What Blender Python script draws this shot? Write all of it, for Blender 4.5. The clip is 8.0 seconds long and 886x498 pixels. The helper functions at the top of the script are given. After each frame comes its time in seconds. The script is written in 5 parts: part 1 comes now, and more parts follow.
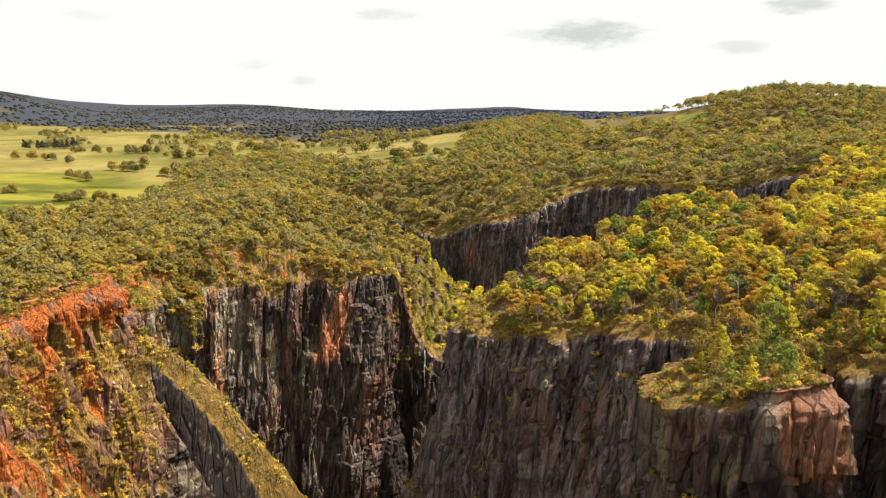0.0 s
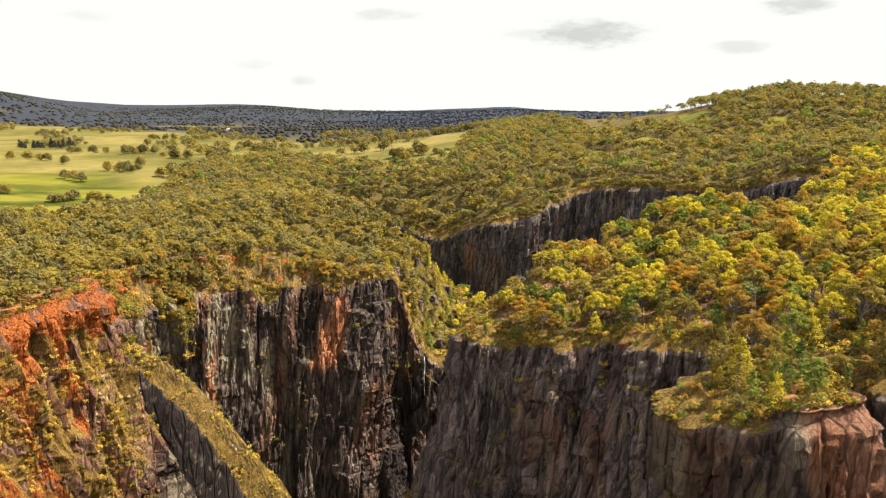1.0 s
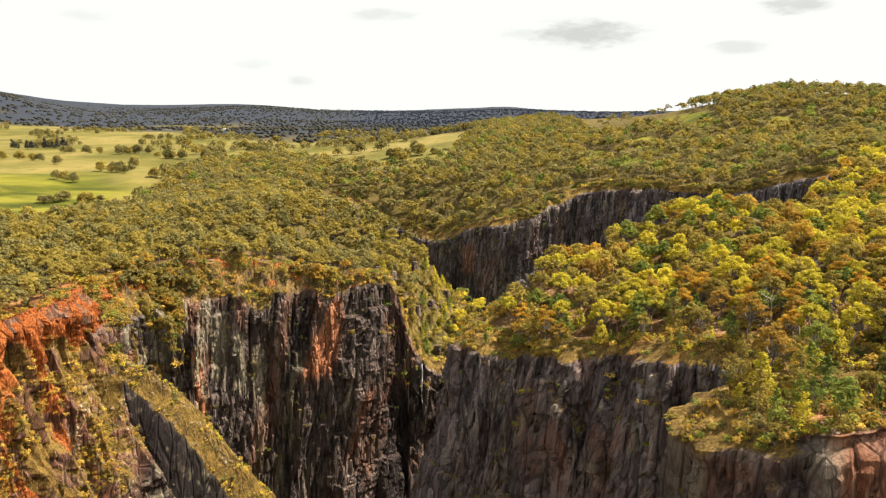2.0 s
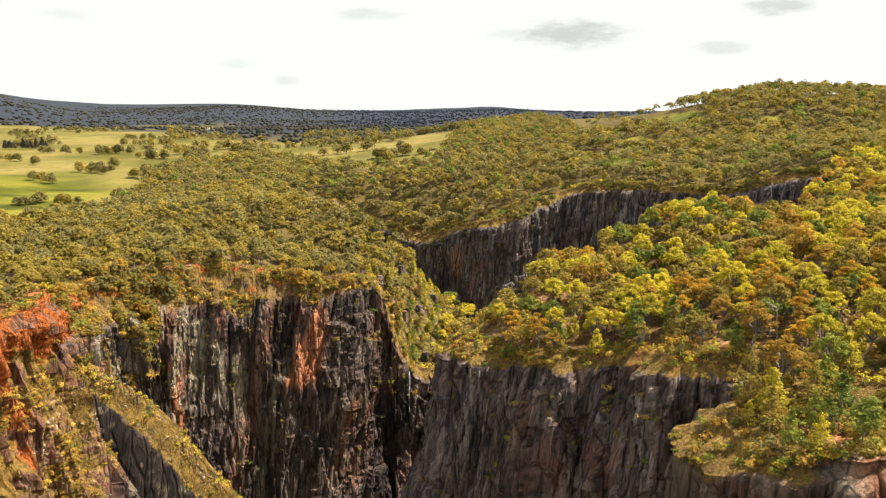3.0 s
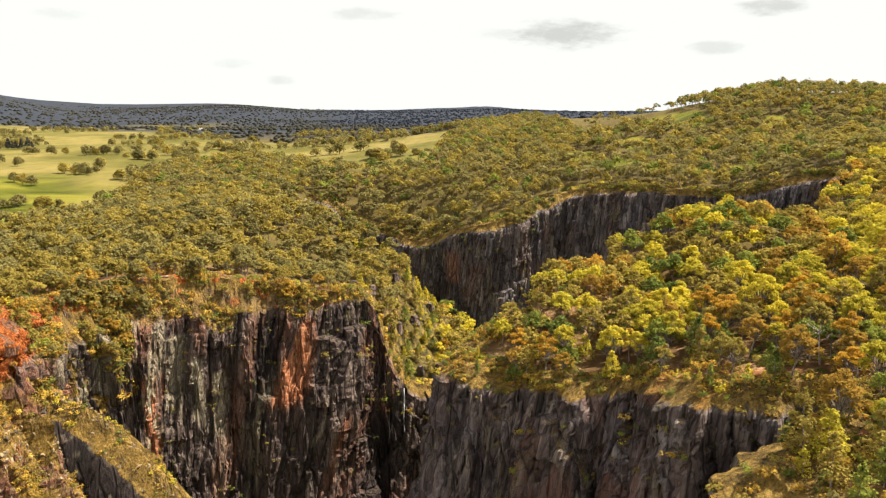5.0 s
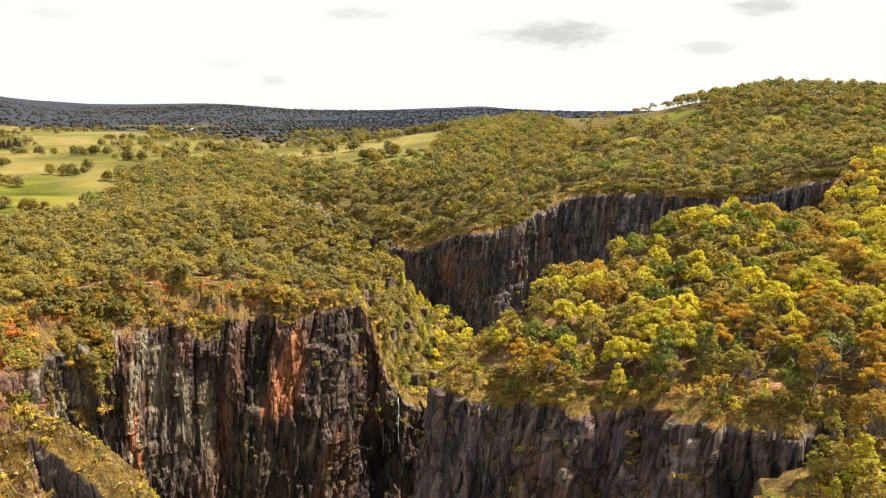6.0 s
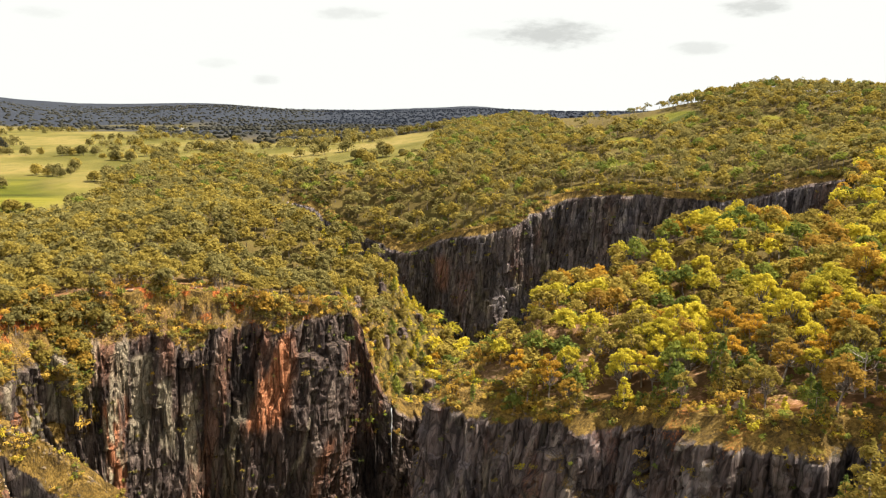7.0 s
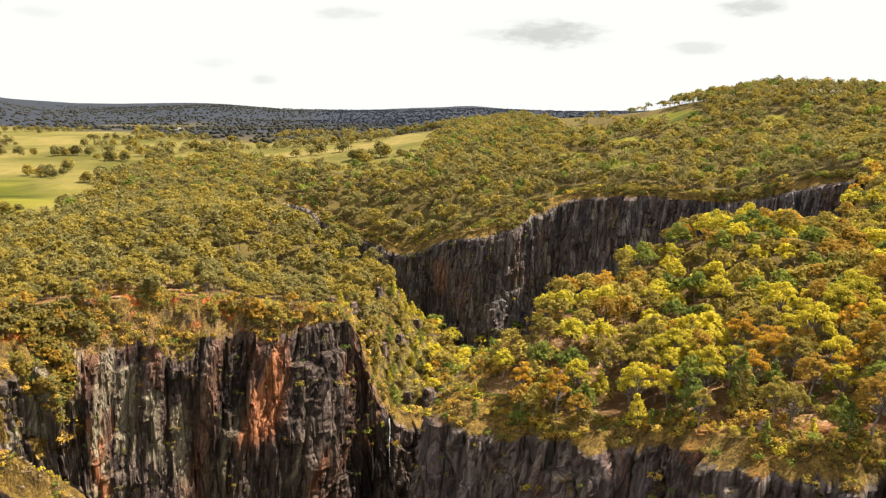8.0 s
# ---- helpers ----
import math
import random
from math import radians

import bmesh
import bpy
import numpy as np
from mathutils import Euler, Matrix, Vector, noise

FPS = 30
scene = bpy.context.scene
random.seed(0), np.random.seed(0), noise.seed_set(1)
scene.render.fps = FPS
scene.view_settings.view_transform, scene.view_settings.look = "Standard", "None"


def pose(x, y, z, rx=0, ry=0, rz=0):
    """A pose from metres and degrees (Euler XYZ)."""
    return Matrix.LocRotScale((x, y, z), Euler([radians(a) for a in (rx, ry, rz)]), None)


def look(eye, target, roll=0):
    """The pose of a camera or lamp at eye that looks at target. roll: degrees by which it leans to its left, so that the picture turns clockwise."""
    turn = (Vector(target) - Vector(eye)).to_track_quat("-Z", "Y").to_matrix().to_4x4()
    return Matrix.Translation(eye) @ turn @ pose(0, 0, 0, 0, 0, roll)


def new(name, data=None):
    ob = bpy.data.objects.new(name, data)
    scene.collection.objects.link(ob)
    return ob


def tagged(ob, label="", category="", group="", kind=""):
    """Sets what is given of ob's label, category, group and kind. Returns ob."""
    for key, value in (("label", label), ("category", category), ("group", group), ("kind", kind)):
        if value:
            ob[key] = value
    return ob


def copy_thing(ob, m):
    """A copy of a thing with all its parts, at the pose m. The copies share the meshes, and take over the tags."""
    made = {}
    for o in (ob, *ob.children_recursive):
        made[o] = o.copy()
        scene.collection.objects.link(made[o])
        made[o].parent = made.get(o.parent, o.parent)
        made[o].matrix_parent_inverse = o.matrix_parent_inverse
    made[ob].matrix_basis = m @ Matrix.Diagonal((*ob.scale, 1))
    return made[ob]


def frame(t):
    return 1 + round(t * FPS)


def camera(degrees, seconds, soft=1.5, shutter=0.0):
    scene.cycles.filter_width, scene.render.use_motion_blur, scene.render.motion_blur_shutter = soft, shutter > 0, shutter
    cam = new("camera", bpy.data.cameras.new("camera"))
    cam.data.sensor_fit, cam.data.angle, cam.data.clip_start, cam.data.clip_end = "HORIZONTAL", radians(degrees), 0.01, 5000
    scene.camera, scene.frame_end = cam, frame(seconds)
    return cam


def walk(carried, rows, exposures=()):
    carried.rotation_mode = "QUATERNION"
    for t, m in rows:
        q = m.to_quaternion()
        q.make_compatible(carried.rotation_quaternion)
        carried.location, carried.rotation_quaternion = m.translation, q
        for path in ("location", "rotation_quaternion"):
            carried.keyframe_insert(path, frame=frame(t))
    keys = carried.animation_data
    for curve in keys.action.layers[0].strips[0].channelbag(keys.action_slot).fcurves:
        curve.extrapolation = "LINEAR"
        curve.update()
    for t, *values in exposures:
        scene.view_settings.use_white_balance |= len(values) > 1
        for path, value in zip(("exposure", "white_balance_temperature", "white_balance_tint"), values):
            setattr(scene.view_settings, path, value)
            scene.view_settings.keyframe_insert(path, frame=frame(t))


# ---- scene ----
cam = camera(64.8, 8.0, 1.2)
METRES, EYE, TILT, LEAN, TURN = 70.0, 60.0, -9.6, 0.0, 0.0
ROWS = [
    (0.0, 0.0, 0.0, 0.0, -0.0, 0.0, 0.0),
    (0.5, -0.002, 0.0624, 0.01, -0.01, 0.02, -0.01),
    (1.0, -0.0041, 0.1253, 0.0192, -0.03, 0.01, 0.0),
    (2.5, -0.0074, 0.3157, 0.0498, -0.62, -0.0, 0.09),
    (3.0, -0.0096, 0.3774, 0.0604, -1.28, -0.01, 0.19),
    (3.5, -0.0112, 0.4392, 0.0713, -1.51, -0.01, 0.23),
    (4.0, -0.0115, 0.5008, 0.0813, -1.53, -0.02, 0.23),
    (4.5, -0.0123, 0.5619, 0.0915, -1.57, -0.02, 0.25),
    (6.0, -0.0173, 0.7436, 0.1224, -2.21, -0.02, 0.39),
    (6.5, -0.0191, 0.8043, 0.1331, -2.52, -0.01, 0.43),
    (7.0, -0.0213, 0.8646, 0.1443, -2.81, -0.04, 0.47),
    (7.5, -0.0222, 0.9253, 0.1552, -2.94, -0.05, 0.49),
    (8.0, -0.0231, 0.9858, 0.1656, -2.97, -0.05, 0.5),
]
EXPOSURE = 1.43
walk(cam, [(t, pose(0, 0, EYE, TILT, LEAN, TURN) @ pose(METRES * x, METRES * y, METRES * z, 90 + pitch, roll, yaw)) for t, x, y, z, yaw, pitch, roll in ROWS],
     [(0.0, EXPOSURE, 6900, 12.5), (8.0, EXPOSURE, 6900, 12.5)])

# ---------------------------------------------------------------- node helpers
def tree_of(mat_or_world):
    mat_or_world.use_nodes = True
    nt = mat_or_world.node_tree
    nt.nodes.clear()
    return nt


class Nodes:
    """Short-hand for node trees."""

    def __init__(self, nt):
        self.nt = nt

    def add(self, kind, inputs=None, **props):
        n = self.nt.nodes.new(kind)
        for k, v in props.items():
            setattr(n, k, v)
        for k, v in (inputs or {}).items():
            s = n.inputs[k]
            if isinstance(v, bpy.types.NodeSocket):
                self.nt.links.new(v, s)
            else:
                s.default_value = v
        return n

    def maths(self, op, a, b=0.0, c=0.0, clamp=False):
        return self.add("ShaderNodeMath", {0: a, 1: b, 2: c}, operation=op, use_clamp=clamp).outputs[0]

    def noise(self, vec, scale, detail=4.0, rough=0.55, distort=0.0):
        return self.add("ShaderNodeTexNoise", {"Vector": vec, "Scale": scale, "Detail": detail, "Roughness": rough, "Distortion": distort}).outputs["Fac"]

    def ramp(self, fac, stops, mode="LINEAR"):
        n = self.add("ShaderNodeValToRGB", {"Fac": fac})
        n.color_ramp.interpolation = mode
        e = n.color_ramp.elements
        while len(e) < len(stops):
            e.new(0.5)
        for k, (p, c) in zip(e, stops):
            k.position = p
            k.color = (*c, 1) if len(c) == 3 else c
        return n.outputs["Color"]

    def step(self, fac, lo, hi):
        return self.add("ShaderNodeMapRange", {"Value": fac, "From Min": lo, "From Max": hi}, interpolation_type="SMOOTHSTEP").outputs[0]

    def mix(self, fac, a, b, mode="MIX"):
        return self.add("ShaderNodeMixRGB", {"Fac": fac, "Color1": a, "Color2": b}, blend_type=mode).outputs[0]

    def attr(self, name):
        return self.add("ShaderNodeAttribute", attribute_name=name).outputs["Fac"]


# ---------------------------------------------------------------- sky and sun
SUN_AZ, SUN_EL = 80.0, 56.0   # degrees clockwise from +y, above the horizon
world = bpy.data.worlds.new("sky")
scene.world = world
w = Nodes(tree_of(world))
sky = w.add("ShaderNodeTexSky", sky_type="NISHITA", sun_disc=False, sun_elevation=radians(SUN_EL), sun_rotation=radians(SUN_AZ), dust_density=2.0)
gen = w.add("ShaderNodeTexCoord").outputs["Generated"]
xyz = w.add("ShaderNodeSeparateXYZ", {0: gen})
az = w.maths("ARCTAN2", xyz.outputs[0], xyz.outputs[1])
el = w.maths("ARCSINE", xyz.outputs[2])
skyvec = w.add("ShaderNodeCombineXYZ", {0: az, 1: w.maths("MULTIPLY", el, 3.0), 2: 0.0}).outputs[0]
# thin bright overcast that thickens towards the horizon
veil = w.maths("SUBTRACT", 1.0, w.step(w.maths("ADD", el, w.maths("MULTIPLY", w.maths("SUBTRACT", w.noise(skyvec, 1.7), 0.5), 0.35)), 0.4, 1.0))
HAZE = w.mix(w.step(el, 0.16, 0.62), (0.355, 0.38, 0.38, 1), (0.95, 0.96, 0.97, 1))
clear = w.mix(1.0, sky.outputs[0], (0.066, 0.062, 0.055, 1), "MULTIPLY")
tone = w.mix(veil, clear, HAZE)
# a few small grey clouds, by bearing and height in degrees, with half widths
warp1 = w.maths("MULTIPLY", w.maths("SUBTRACT", w.noise(skyvec, 22.0, 6.0, 0.65), 0.5), 2.6)
shade_sum = None
for caz, cel, hw, hh, dark in ((11.4, 7.4, 5.0, 1.3, 1.0), (26.0, 8.8, 2.6, 0.8, 0.9), (-4.6, 8.9, 3.2, 0.6, 0.6), (22.6, 6.1, 2.6, 0.6, 0.65),
                               (-14.5, 5.1, 1.6, 0.5, 0.45), (-11.1, 3.9, 1.2, 0.5, 0.6), (6.6, 7.5, 3.0, 0.5, 0.5), (-26.0, 8.0, 1.8, 0.5, 0.4)):
    dx = w.maths("DIVIDE", w.maths("SUBTRACT", az, radians(caz)), radians(hw))
    dy = w.maths("DIVIDE", w.maths("SUBTRACT", el, radians(cel)), radians(hh))
    r2 = w.maths("ADD", w.maths("MULTIPLY", dx, dx), w.maths("MULTIPLY", dy, dy))
    blob = w.maths("MULTIPLY", w.step(w.maths("ADD", r2, warp1), 1.2, -0.1), dark)
    shade_sum = blob if shade_sum is None else w.maths("MAXIMUM", shade_sum, blob)
tone = w.mix(w.maths("MULTIPLY", w.maths("POWER", shade_sum, 1.5), 0.72), tone, (0.20, 0.215, 0.215, 1))
w.add("ShaderNodeOutputWorld", {0: w.add("ShaderNodeBackground", {"Color": tone, "Strength": 1.0}).outputs[0]})

sun = new("sun", bpy.data.lights.new("sun", "SUN"))
sun.data.energy, sun.data.angle, sun.data.color = 4.8, radians(0.6), (1.0, 0.935, 0.86)
to_sun = Vector((math.sin(radians(SUN_AZ)) * math.cos(radians(SUN_EL)), math.cos(radians(SUN_AZ)) * math.cos(radians(SUN_EL)), math.sin(radians(SUN_EL))))
sun.matrix_world = look(Vector((0, 0, 400)), Vector((0, 0, 400)) - to_sun)

# ---------------------------------------------------------------- materials
def shader(name, rough=0.9):
    m = bpy.data.materials.new(name)
    n = Nodes(tree_of(m))
    b = n.add("ShaderNodeBsdfPrincipled", {"Roughness": rough, "Specular IOR Level": 0.25})
    n.add("ShaderNodeOutputMaterial", {0: b.outputs[0]})
    return m, n, b


def stretched(n, sx, sy, sz):
    pos = n.add("ShaderNodeTexCoord").outputs["Object"]
    return n.add("ShaderNodeMapping", {"Vector": pos, "Scale": (sx, sy, sz)}).outputs[0]


def bump(n, b, height, strength, dist):
    n.nt.links.new(n.add("ShaderNodeBump", {"Height": height, "Strength": strength, "Distance": dist}).outputs[0], b.inputs["Normal"])


def col(n, b, c):
    n.nt.links.new(c, b.inputs["Base Color"])


def ground_material():
    m, n, b = shader("grass_and_soil")
    b.inputs["Specular IOR Level"].default_value = 0.04
    p = stretched(n, 1, 1, 1)
    big, mid, fine = n.noise(p, 0.012, 4), n.noise(p, 0.09, 5), n.noise(p, 0.9, 4, 0.7)
    litter = n.ramp(mid, [(0.3, (0.090, 0.050, 0.024)), (0.5, (0.150, 0.088, 0.036)), (0.7, (0.18, 0.130, 0.038))])
    litter = n.mix(n.maths("MULTIPLY", n.attr("bare"), n.maths("MULTIPLY", n.step(fine, 0.48, 0.66), n.step(mid, 0.40, 0.58))), n.mix(n.attr("bare"), n.mix(0.5, litter, (0.10, 0.10, 0.026, 1)), litter), (0.50, 0.30, 0.18, 1))
    pasture = n.ramp(big, [(0.36, (0.105, 0.098, 0.021)), (0.5, (0.175, 0.152, 0.038)), (0.64, (0.25, 0.198, 0.062))])
    pasture = n.mix(n.maths("MULTIPLY", n.step(mid, 0.45, 0.7), 0.6), pasture, (0.125, 0.12, 0.026, 1))
    # lush green grass; its dark bands also paint a cloud's shadow
    lush_and_shade = n.ramp(n.noise(n.add("ShaderNodeMapping", {"Vector": p, "Scale": (0.35, 1.0, 1.0)}).outputs[0], 0.022, 3, 0.5, 1.0), [(0.40, (0.050, 0.060, 0.009)), (0.50, (0.110, 0.118, 0.014)), (0.60, (0.200, 0.186, 0.024))])
    pasture = n.mix(n.attr("green"), pasture, lush_and_shade)
    pasture = n.mix(n.maths("MULTIPLY", n.step(fine, 0.5, 0.8), 0.25), pasture, (0.20, 0.155, 0.05, 1))
    c = n.mix(n.attr("field"), litter, pasture)
    red = n.ramp(n.noise(p, 0.35, 5, 0.65), [(0.3, (0.30, 0.08, 0.025)), (0.55, (0.48, 0.17, 0.06)), (0.75, (0.60, 0.36, 0.19))])
    c = n.mix(n.maths("MULTIPLY", n.attr("red"), n.step(mid, 0.25, 0.6)), c, red)
    # ground below the far forest takes the same hazy, shaded blue
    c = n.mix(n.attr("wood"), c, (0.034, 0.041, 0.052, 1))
    c = n.mix(n.attr("scrub"), c, n.ramp(n.noise(p, 0.5, 5, 0.7), [(0.36, (0.028, 0.025, 0.013)), (0.5, (0.100, 0.078, 0.024)), (0.64, (0.25, 0.180, 0.052))]))
    col(n, b, n.mix(1.0, c, (0.72, 0.72, 0.72, 1), "MULTIPLY"))
    bump(n, b, n.noise(p, 1.4, 5, 0.7), 0.6, 0.5)
    return m


def rock_material():
    """Jointed dark rock: tall leaning blocks, each of its own tone, with open joints, run-off streaks, pale flecks and
    moss.
    """
    m, n, b = shader("dark_gorge_rock", 0.8)
    b.inputs["Specular IOR Level"].default_value = 0.08
    at = n.add("ShaderNodeSeparateXYZ", {0: n.add("ShaderNodeTexCoord").outputs["Object"]}).outputs
    leaning = n.add("ShaderNodeCombineXYZ", {0: n.maths("SUBTRACT", at[0], n.maths("MULTIPLY", at[2], 0.06)), 1: at[1], 2: at[2]}).outputs[0]

    def scaled(sx, sz):
        return n.add("ShaderNodeMapping", {"Vector": leaning, "Scale": (sx, sx, sz)}).outputs[0]

    def blocks(sx, sz):
        bent = n.add("ShaderNodeMixRGB", {"Fac": 0.16, "Color1": scaled(sx, sz), "Color2": n.add("ShaderNodeTexNoise", {"Vector": scaled(sx, sz), "Scale": 1.4, "Detail": 3.0}).outputs["Color"]}, blend_type="ADD").outputs[0]
        cell = n.add("ShaderNodeTexVoronoi", {"Vector": bent, "Scale": 1.0}).outputs["Color"]
        gap = n.add("ShaderNodeTexVoronoi", {"Vector": bent, "Scale": 1.0}, feature="DISTANCE_TO_EDGE").outputs["Distance"]
        return n.add("ShaderNodeSeparateColor", {0: cell}).outputs[0], gap

    big_tone, big_gap = blocks(0.30, 0.042)
    small_tone, small_gap = blocks(0.95, 0.17)
    streak = n.noise(scaled(0.45, 0.03), 1.0, 6, 0.65, 0.4)
    thin = n.noise(scaled(1.5, 0.11), 1.0, 6, 0.72, 0.4)
    blot = n.noise(scaled(0.06, 0.035), 1.0, 4)
    fine = n.noise(scaled(2.4, 1.1), 1.0, 5, 0.7)
    tone_ = n.maths("ADD", n.maths("MULTIPLY", streak, 0.55), n.maths("ADD", n.maths("MULTIPLY", big_tone, 0.24), n.maths("MULTIPLY", small_tone, 0.21)))
    c = n.ramp(tone_, [(0.28, (0.048, 0.036, 0.032)), (0.45, (0.112, 0.083, 0.069)), (0.60, (0.185, 0.138, 0.112)), (0.76, (0.29, 0.230, 0.180))])
    c = n.mix(n.maths("MULTIPLY", n.step(blot, 0.52, 0.70), n.step(thin, 0.38, 0.58)), c, (0.22, 0.095, 0.052, 1))
    c = n.mix(n.maths("MULTIPLY", n.step(thin, 0.57, 0.70), n.maths("MULTIPLY", n.step(small_tone, 0.3, 0.8), 0.85)), c, (0.40, 0.36, 0.30, 1))
    c = n.mix(n.maths("MULTIPLY", n.step(n.noise(scaled(0.2, 0.12), 1.0, 6, 0.7), 0.53, 0.66), 0.55), c, (0.050, 0.058, 0.026, 1))
    # lighter grey rock tone; on the far wall it paints distance haze
    grey_tone = n.ramp(tone_, [(0.3, (0.058, 0.053, 0.058)), (0.48, (0.140, 0.127, 0.134)), (0.62, (0.225, 0.205, 0.205)), (0.78, (0.36, 0.33, 0.31))])
    c = n.mix(n.attr("cool"), c, grey_tone)
    # darkened parts are mixed towards near-black
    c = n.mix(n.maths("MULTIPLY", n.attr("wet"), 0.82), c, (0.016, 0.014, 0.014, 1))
    warm = n.ramp(thin, [(0.3, (0.17, 0.055, 0.026)), (0.5, (0.40, 0.155, 0.070)), (0.68, (0.52, 0.27, 0.14))])
    c = n.mix(n.attr("rust"), c, warm)
    c = n.mix(n.maths("MULTIPLY", n.attr("pale"), n.step(thin, 0.34, 0.44)), c, n.ramp(fine, [(0.3, (0.25, 0.215, 0.135)), (0.7, (0.45, 0.39, 0.26))]))
    open_joint = n.maths("MAXIMUM", n.maths("MULTIPLY", n.step(big_gap, 0.07, 0.015), 0.6), n.maths("MULTIPLY", n.step(small_gap, 0.085, 0.02), 0.35))
    c = n.mix(open_joint, c, (0.012, 0.010, 0.009, 1))
    # thin soil, grass and low scrub on everything that is not steep
    tuft = n.maths("ADD", n.maths("MULTIPLY", n.noise(stretched(n, 1.9, 1.9, 1.4), 1.0, 6, 0.75), 0.6), n.maths("MULTIPLY", n.noise(stretched(n, 0.35, 0.35, 0.3), 1.0, 3), 0.4))
    scrub = n.ramp(tuft, [(0.36, (0.034, 0.024, 0.012)), (0.46, (0.105, 0.068, 0.020)), (0.56, (0.22, 0.140, 0.034)), (0.66, (0.36, 0.235, 0.070))])
    c = n.mix(n.step(n.maths("ADD", n.attr("scrub"), n.maths("MULTIPLY", n.maths("SUBTRACT", fine, 0.5), 1.1)), 0.35, 0.65), c, scrub)
    soil = n.ramp(fine, [(0.34, (0.06, 0.016, 0.008)), (0.46, (0.26, 0.068, 0.018)), (0.58, (0.42, 0.13, 0.030)), (0.7, (0.50, 0.24, 0.08))])
    c = n.mix(n.step(n.maths("ADD", n.attr("soil"), n.maths("MULTIPLY", n.maths("SUBTRACT", fine, 0.5), 1.2)), 0.4, 0.7), c, soil)
    col(n, b, c)
    relief = n.maths("ADD", n.maths("ADD", n.maths("MULTIPLY", thin, 1.3), fine), n.maths("ADD", n.maths("MULTIPLY", n.step(big_gap, 0.0, 0.12), 1.2), n.maths("MULTIPLY", small_tone, 0.9)))
    bump(n, b, n.mix(n.attr("scrub"), relief, fine), 1.0, 0.8)
    return m


def leaf_material(name, dark, light, warm, glow=0.3):
    """Foliage: a matt leaf that lets some light through; tint per tree, lighter and warmer leaf by leaf."""
    m = bpy.data.materials.new(name)
    n = Nodes(tree_of(m))
    dark, light, warm = [tuple(0.95 * c for c in tone_) for tone_ in (dark, light, warm)]
    per_tree = n.maths("FRACT", n.maths("ADD", n.attr("tint"), n.add("ShaderNodeObjectInfo").outputs["Random"]))
    per_leaf = n.add("ShaderNodeNewGeometry").outputs["Random Per Island"]
    c = n.mix(per_tree, (*dark, 1), (*light, 1))
    c = n.mix(n.maths("MULTIPLY", n.step(per_leaf, 0.5, 1.0), 0.22), c, (*warm, 1))
    c = n.mix(n.maths("MULTIPLY", n.step(per_leaf, 0.4, 0.0), 0.40), c, (dark[0] * 0.5, dark[1] * 0.5, dark[2] * 0.5, 1))
    d = n.add("ShaderNodeBsdfDiffuse", {"Color": c}).outputs[0]
    t = n.add("ShaderNodeBsdfTranslucent", {"Color": c}).outputs[0]
    n.add("ShaderNodeOutputMaterial", {0: n.add("ShaderNodeMixShader", {0: glow, 1: d, 2: t}).outputs[0]})
    return m


def bark_material(name, dark, light):
    m, n, b = shader(name)
    col(n, b, n.ramp(n.noise(stretched(n, 3, 3, 0.6), 1.0, 4), [(0.35, dark), (0.65, light)]))
    return m


GROUND, ROCK = ground_material(), rock_material()
LEAVES = {
    "olive": leaf_material("olive_leaves", (0.205, 0.162, 0.038), (0.320, 0.248, 0.054), (0.44, 0.345, 0.08), 0.40),
    "grey": leaf_material("grey_green_leaves", (0.162, 0.144, 0.050), (0.245, 0.210, 0.070), (0.28, 0.235, 0.08), 0.40),
    "yellow": leaf_material("yellow_green_leaves", (0.36, 0.312, 0.038), (0.595, 0.492, 0.052), (0.68, 0.57, 0.07), 0.48),
    "orange": leaf_material("orange_brown_leaves", (0.35, 0.200, 0.030), (0.52, 0.30, 0.038), (0.68, 0.43, 0.06), 0.48),
    "green": leaf_material("fresh_green_leaves", (0.095, 0.130, 0.032), (0.22, 0.245, 0.045), (0.34, 0.33, 0.06), 0.40),
    # distance haze is mixed into both far leaf colours, cloud shadow into the blue
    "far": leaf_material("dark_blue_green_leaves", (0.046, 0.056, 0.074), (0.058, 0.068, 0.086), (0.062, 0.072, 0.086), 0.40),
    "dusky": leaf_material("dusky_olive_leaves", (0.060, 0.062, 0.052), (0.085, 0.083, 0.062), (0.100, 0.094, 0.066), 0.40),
    "straw": leaf_material("dry_straw", (0.42, 0.27, 0.05), (0.62, 0.42, 0.08), (0.70, 0.52, 0.14), 0.35),
    "russet": leaf_material("russet_brown_leaves", (0.29, 0.180, 0.038), (0.46, 0.290, 0.050), (0.58, 0.39, 0.07), 0.48),
}
LEAF_NAMES = list(LEAVES)
BARK = bark_material("grey_bark", (0.07, 0.055, 0.045), (0.30, 0.26, 0.22))
DEADWOOD = bark_material("bleached_dead_wood", (0.17, 0.15, 0.125), (0.36, 0.32, 0.28))

# ---------------------------------------------------------------- the lie of the land
# rounded rises and hollows of the plateau: x, y, radius, height
SWELLS = [(320, 660, 140, 21.4), (-10, 460, 55, -30.5), (-80, 265, 60, 2.7), (-75, 385, 60, 7.5), (70, 110, 80, 3.2), (-110, 200, 60, 7.8),
          (25, 210, 45, -12.1), (-30, 330, 50, -18.3), (-160, 620, 120, -10.4), (20, 720, 120, 11.2), (260, 500, 80, -11.9), (-250, 480, 120, -6.6),
          (142, 350, 40, -1.0), (70, 460, 45, -7.3), (440, 620, 130, -10.0), (-60, 640, 70, 8.0), (80, 960, 160, 17.0), (42, 484, 26, 5.0), (16, 464, 22, 4.0), (44, 122, 22, -3.5)]
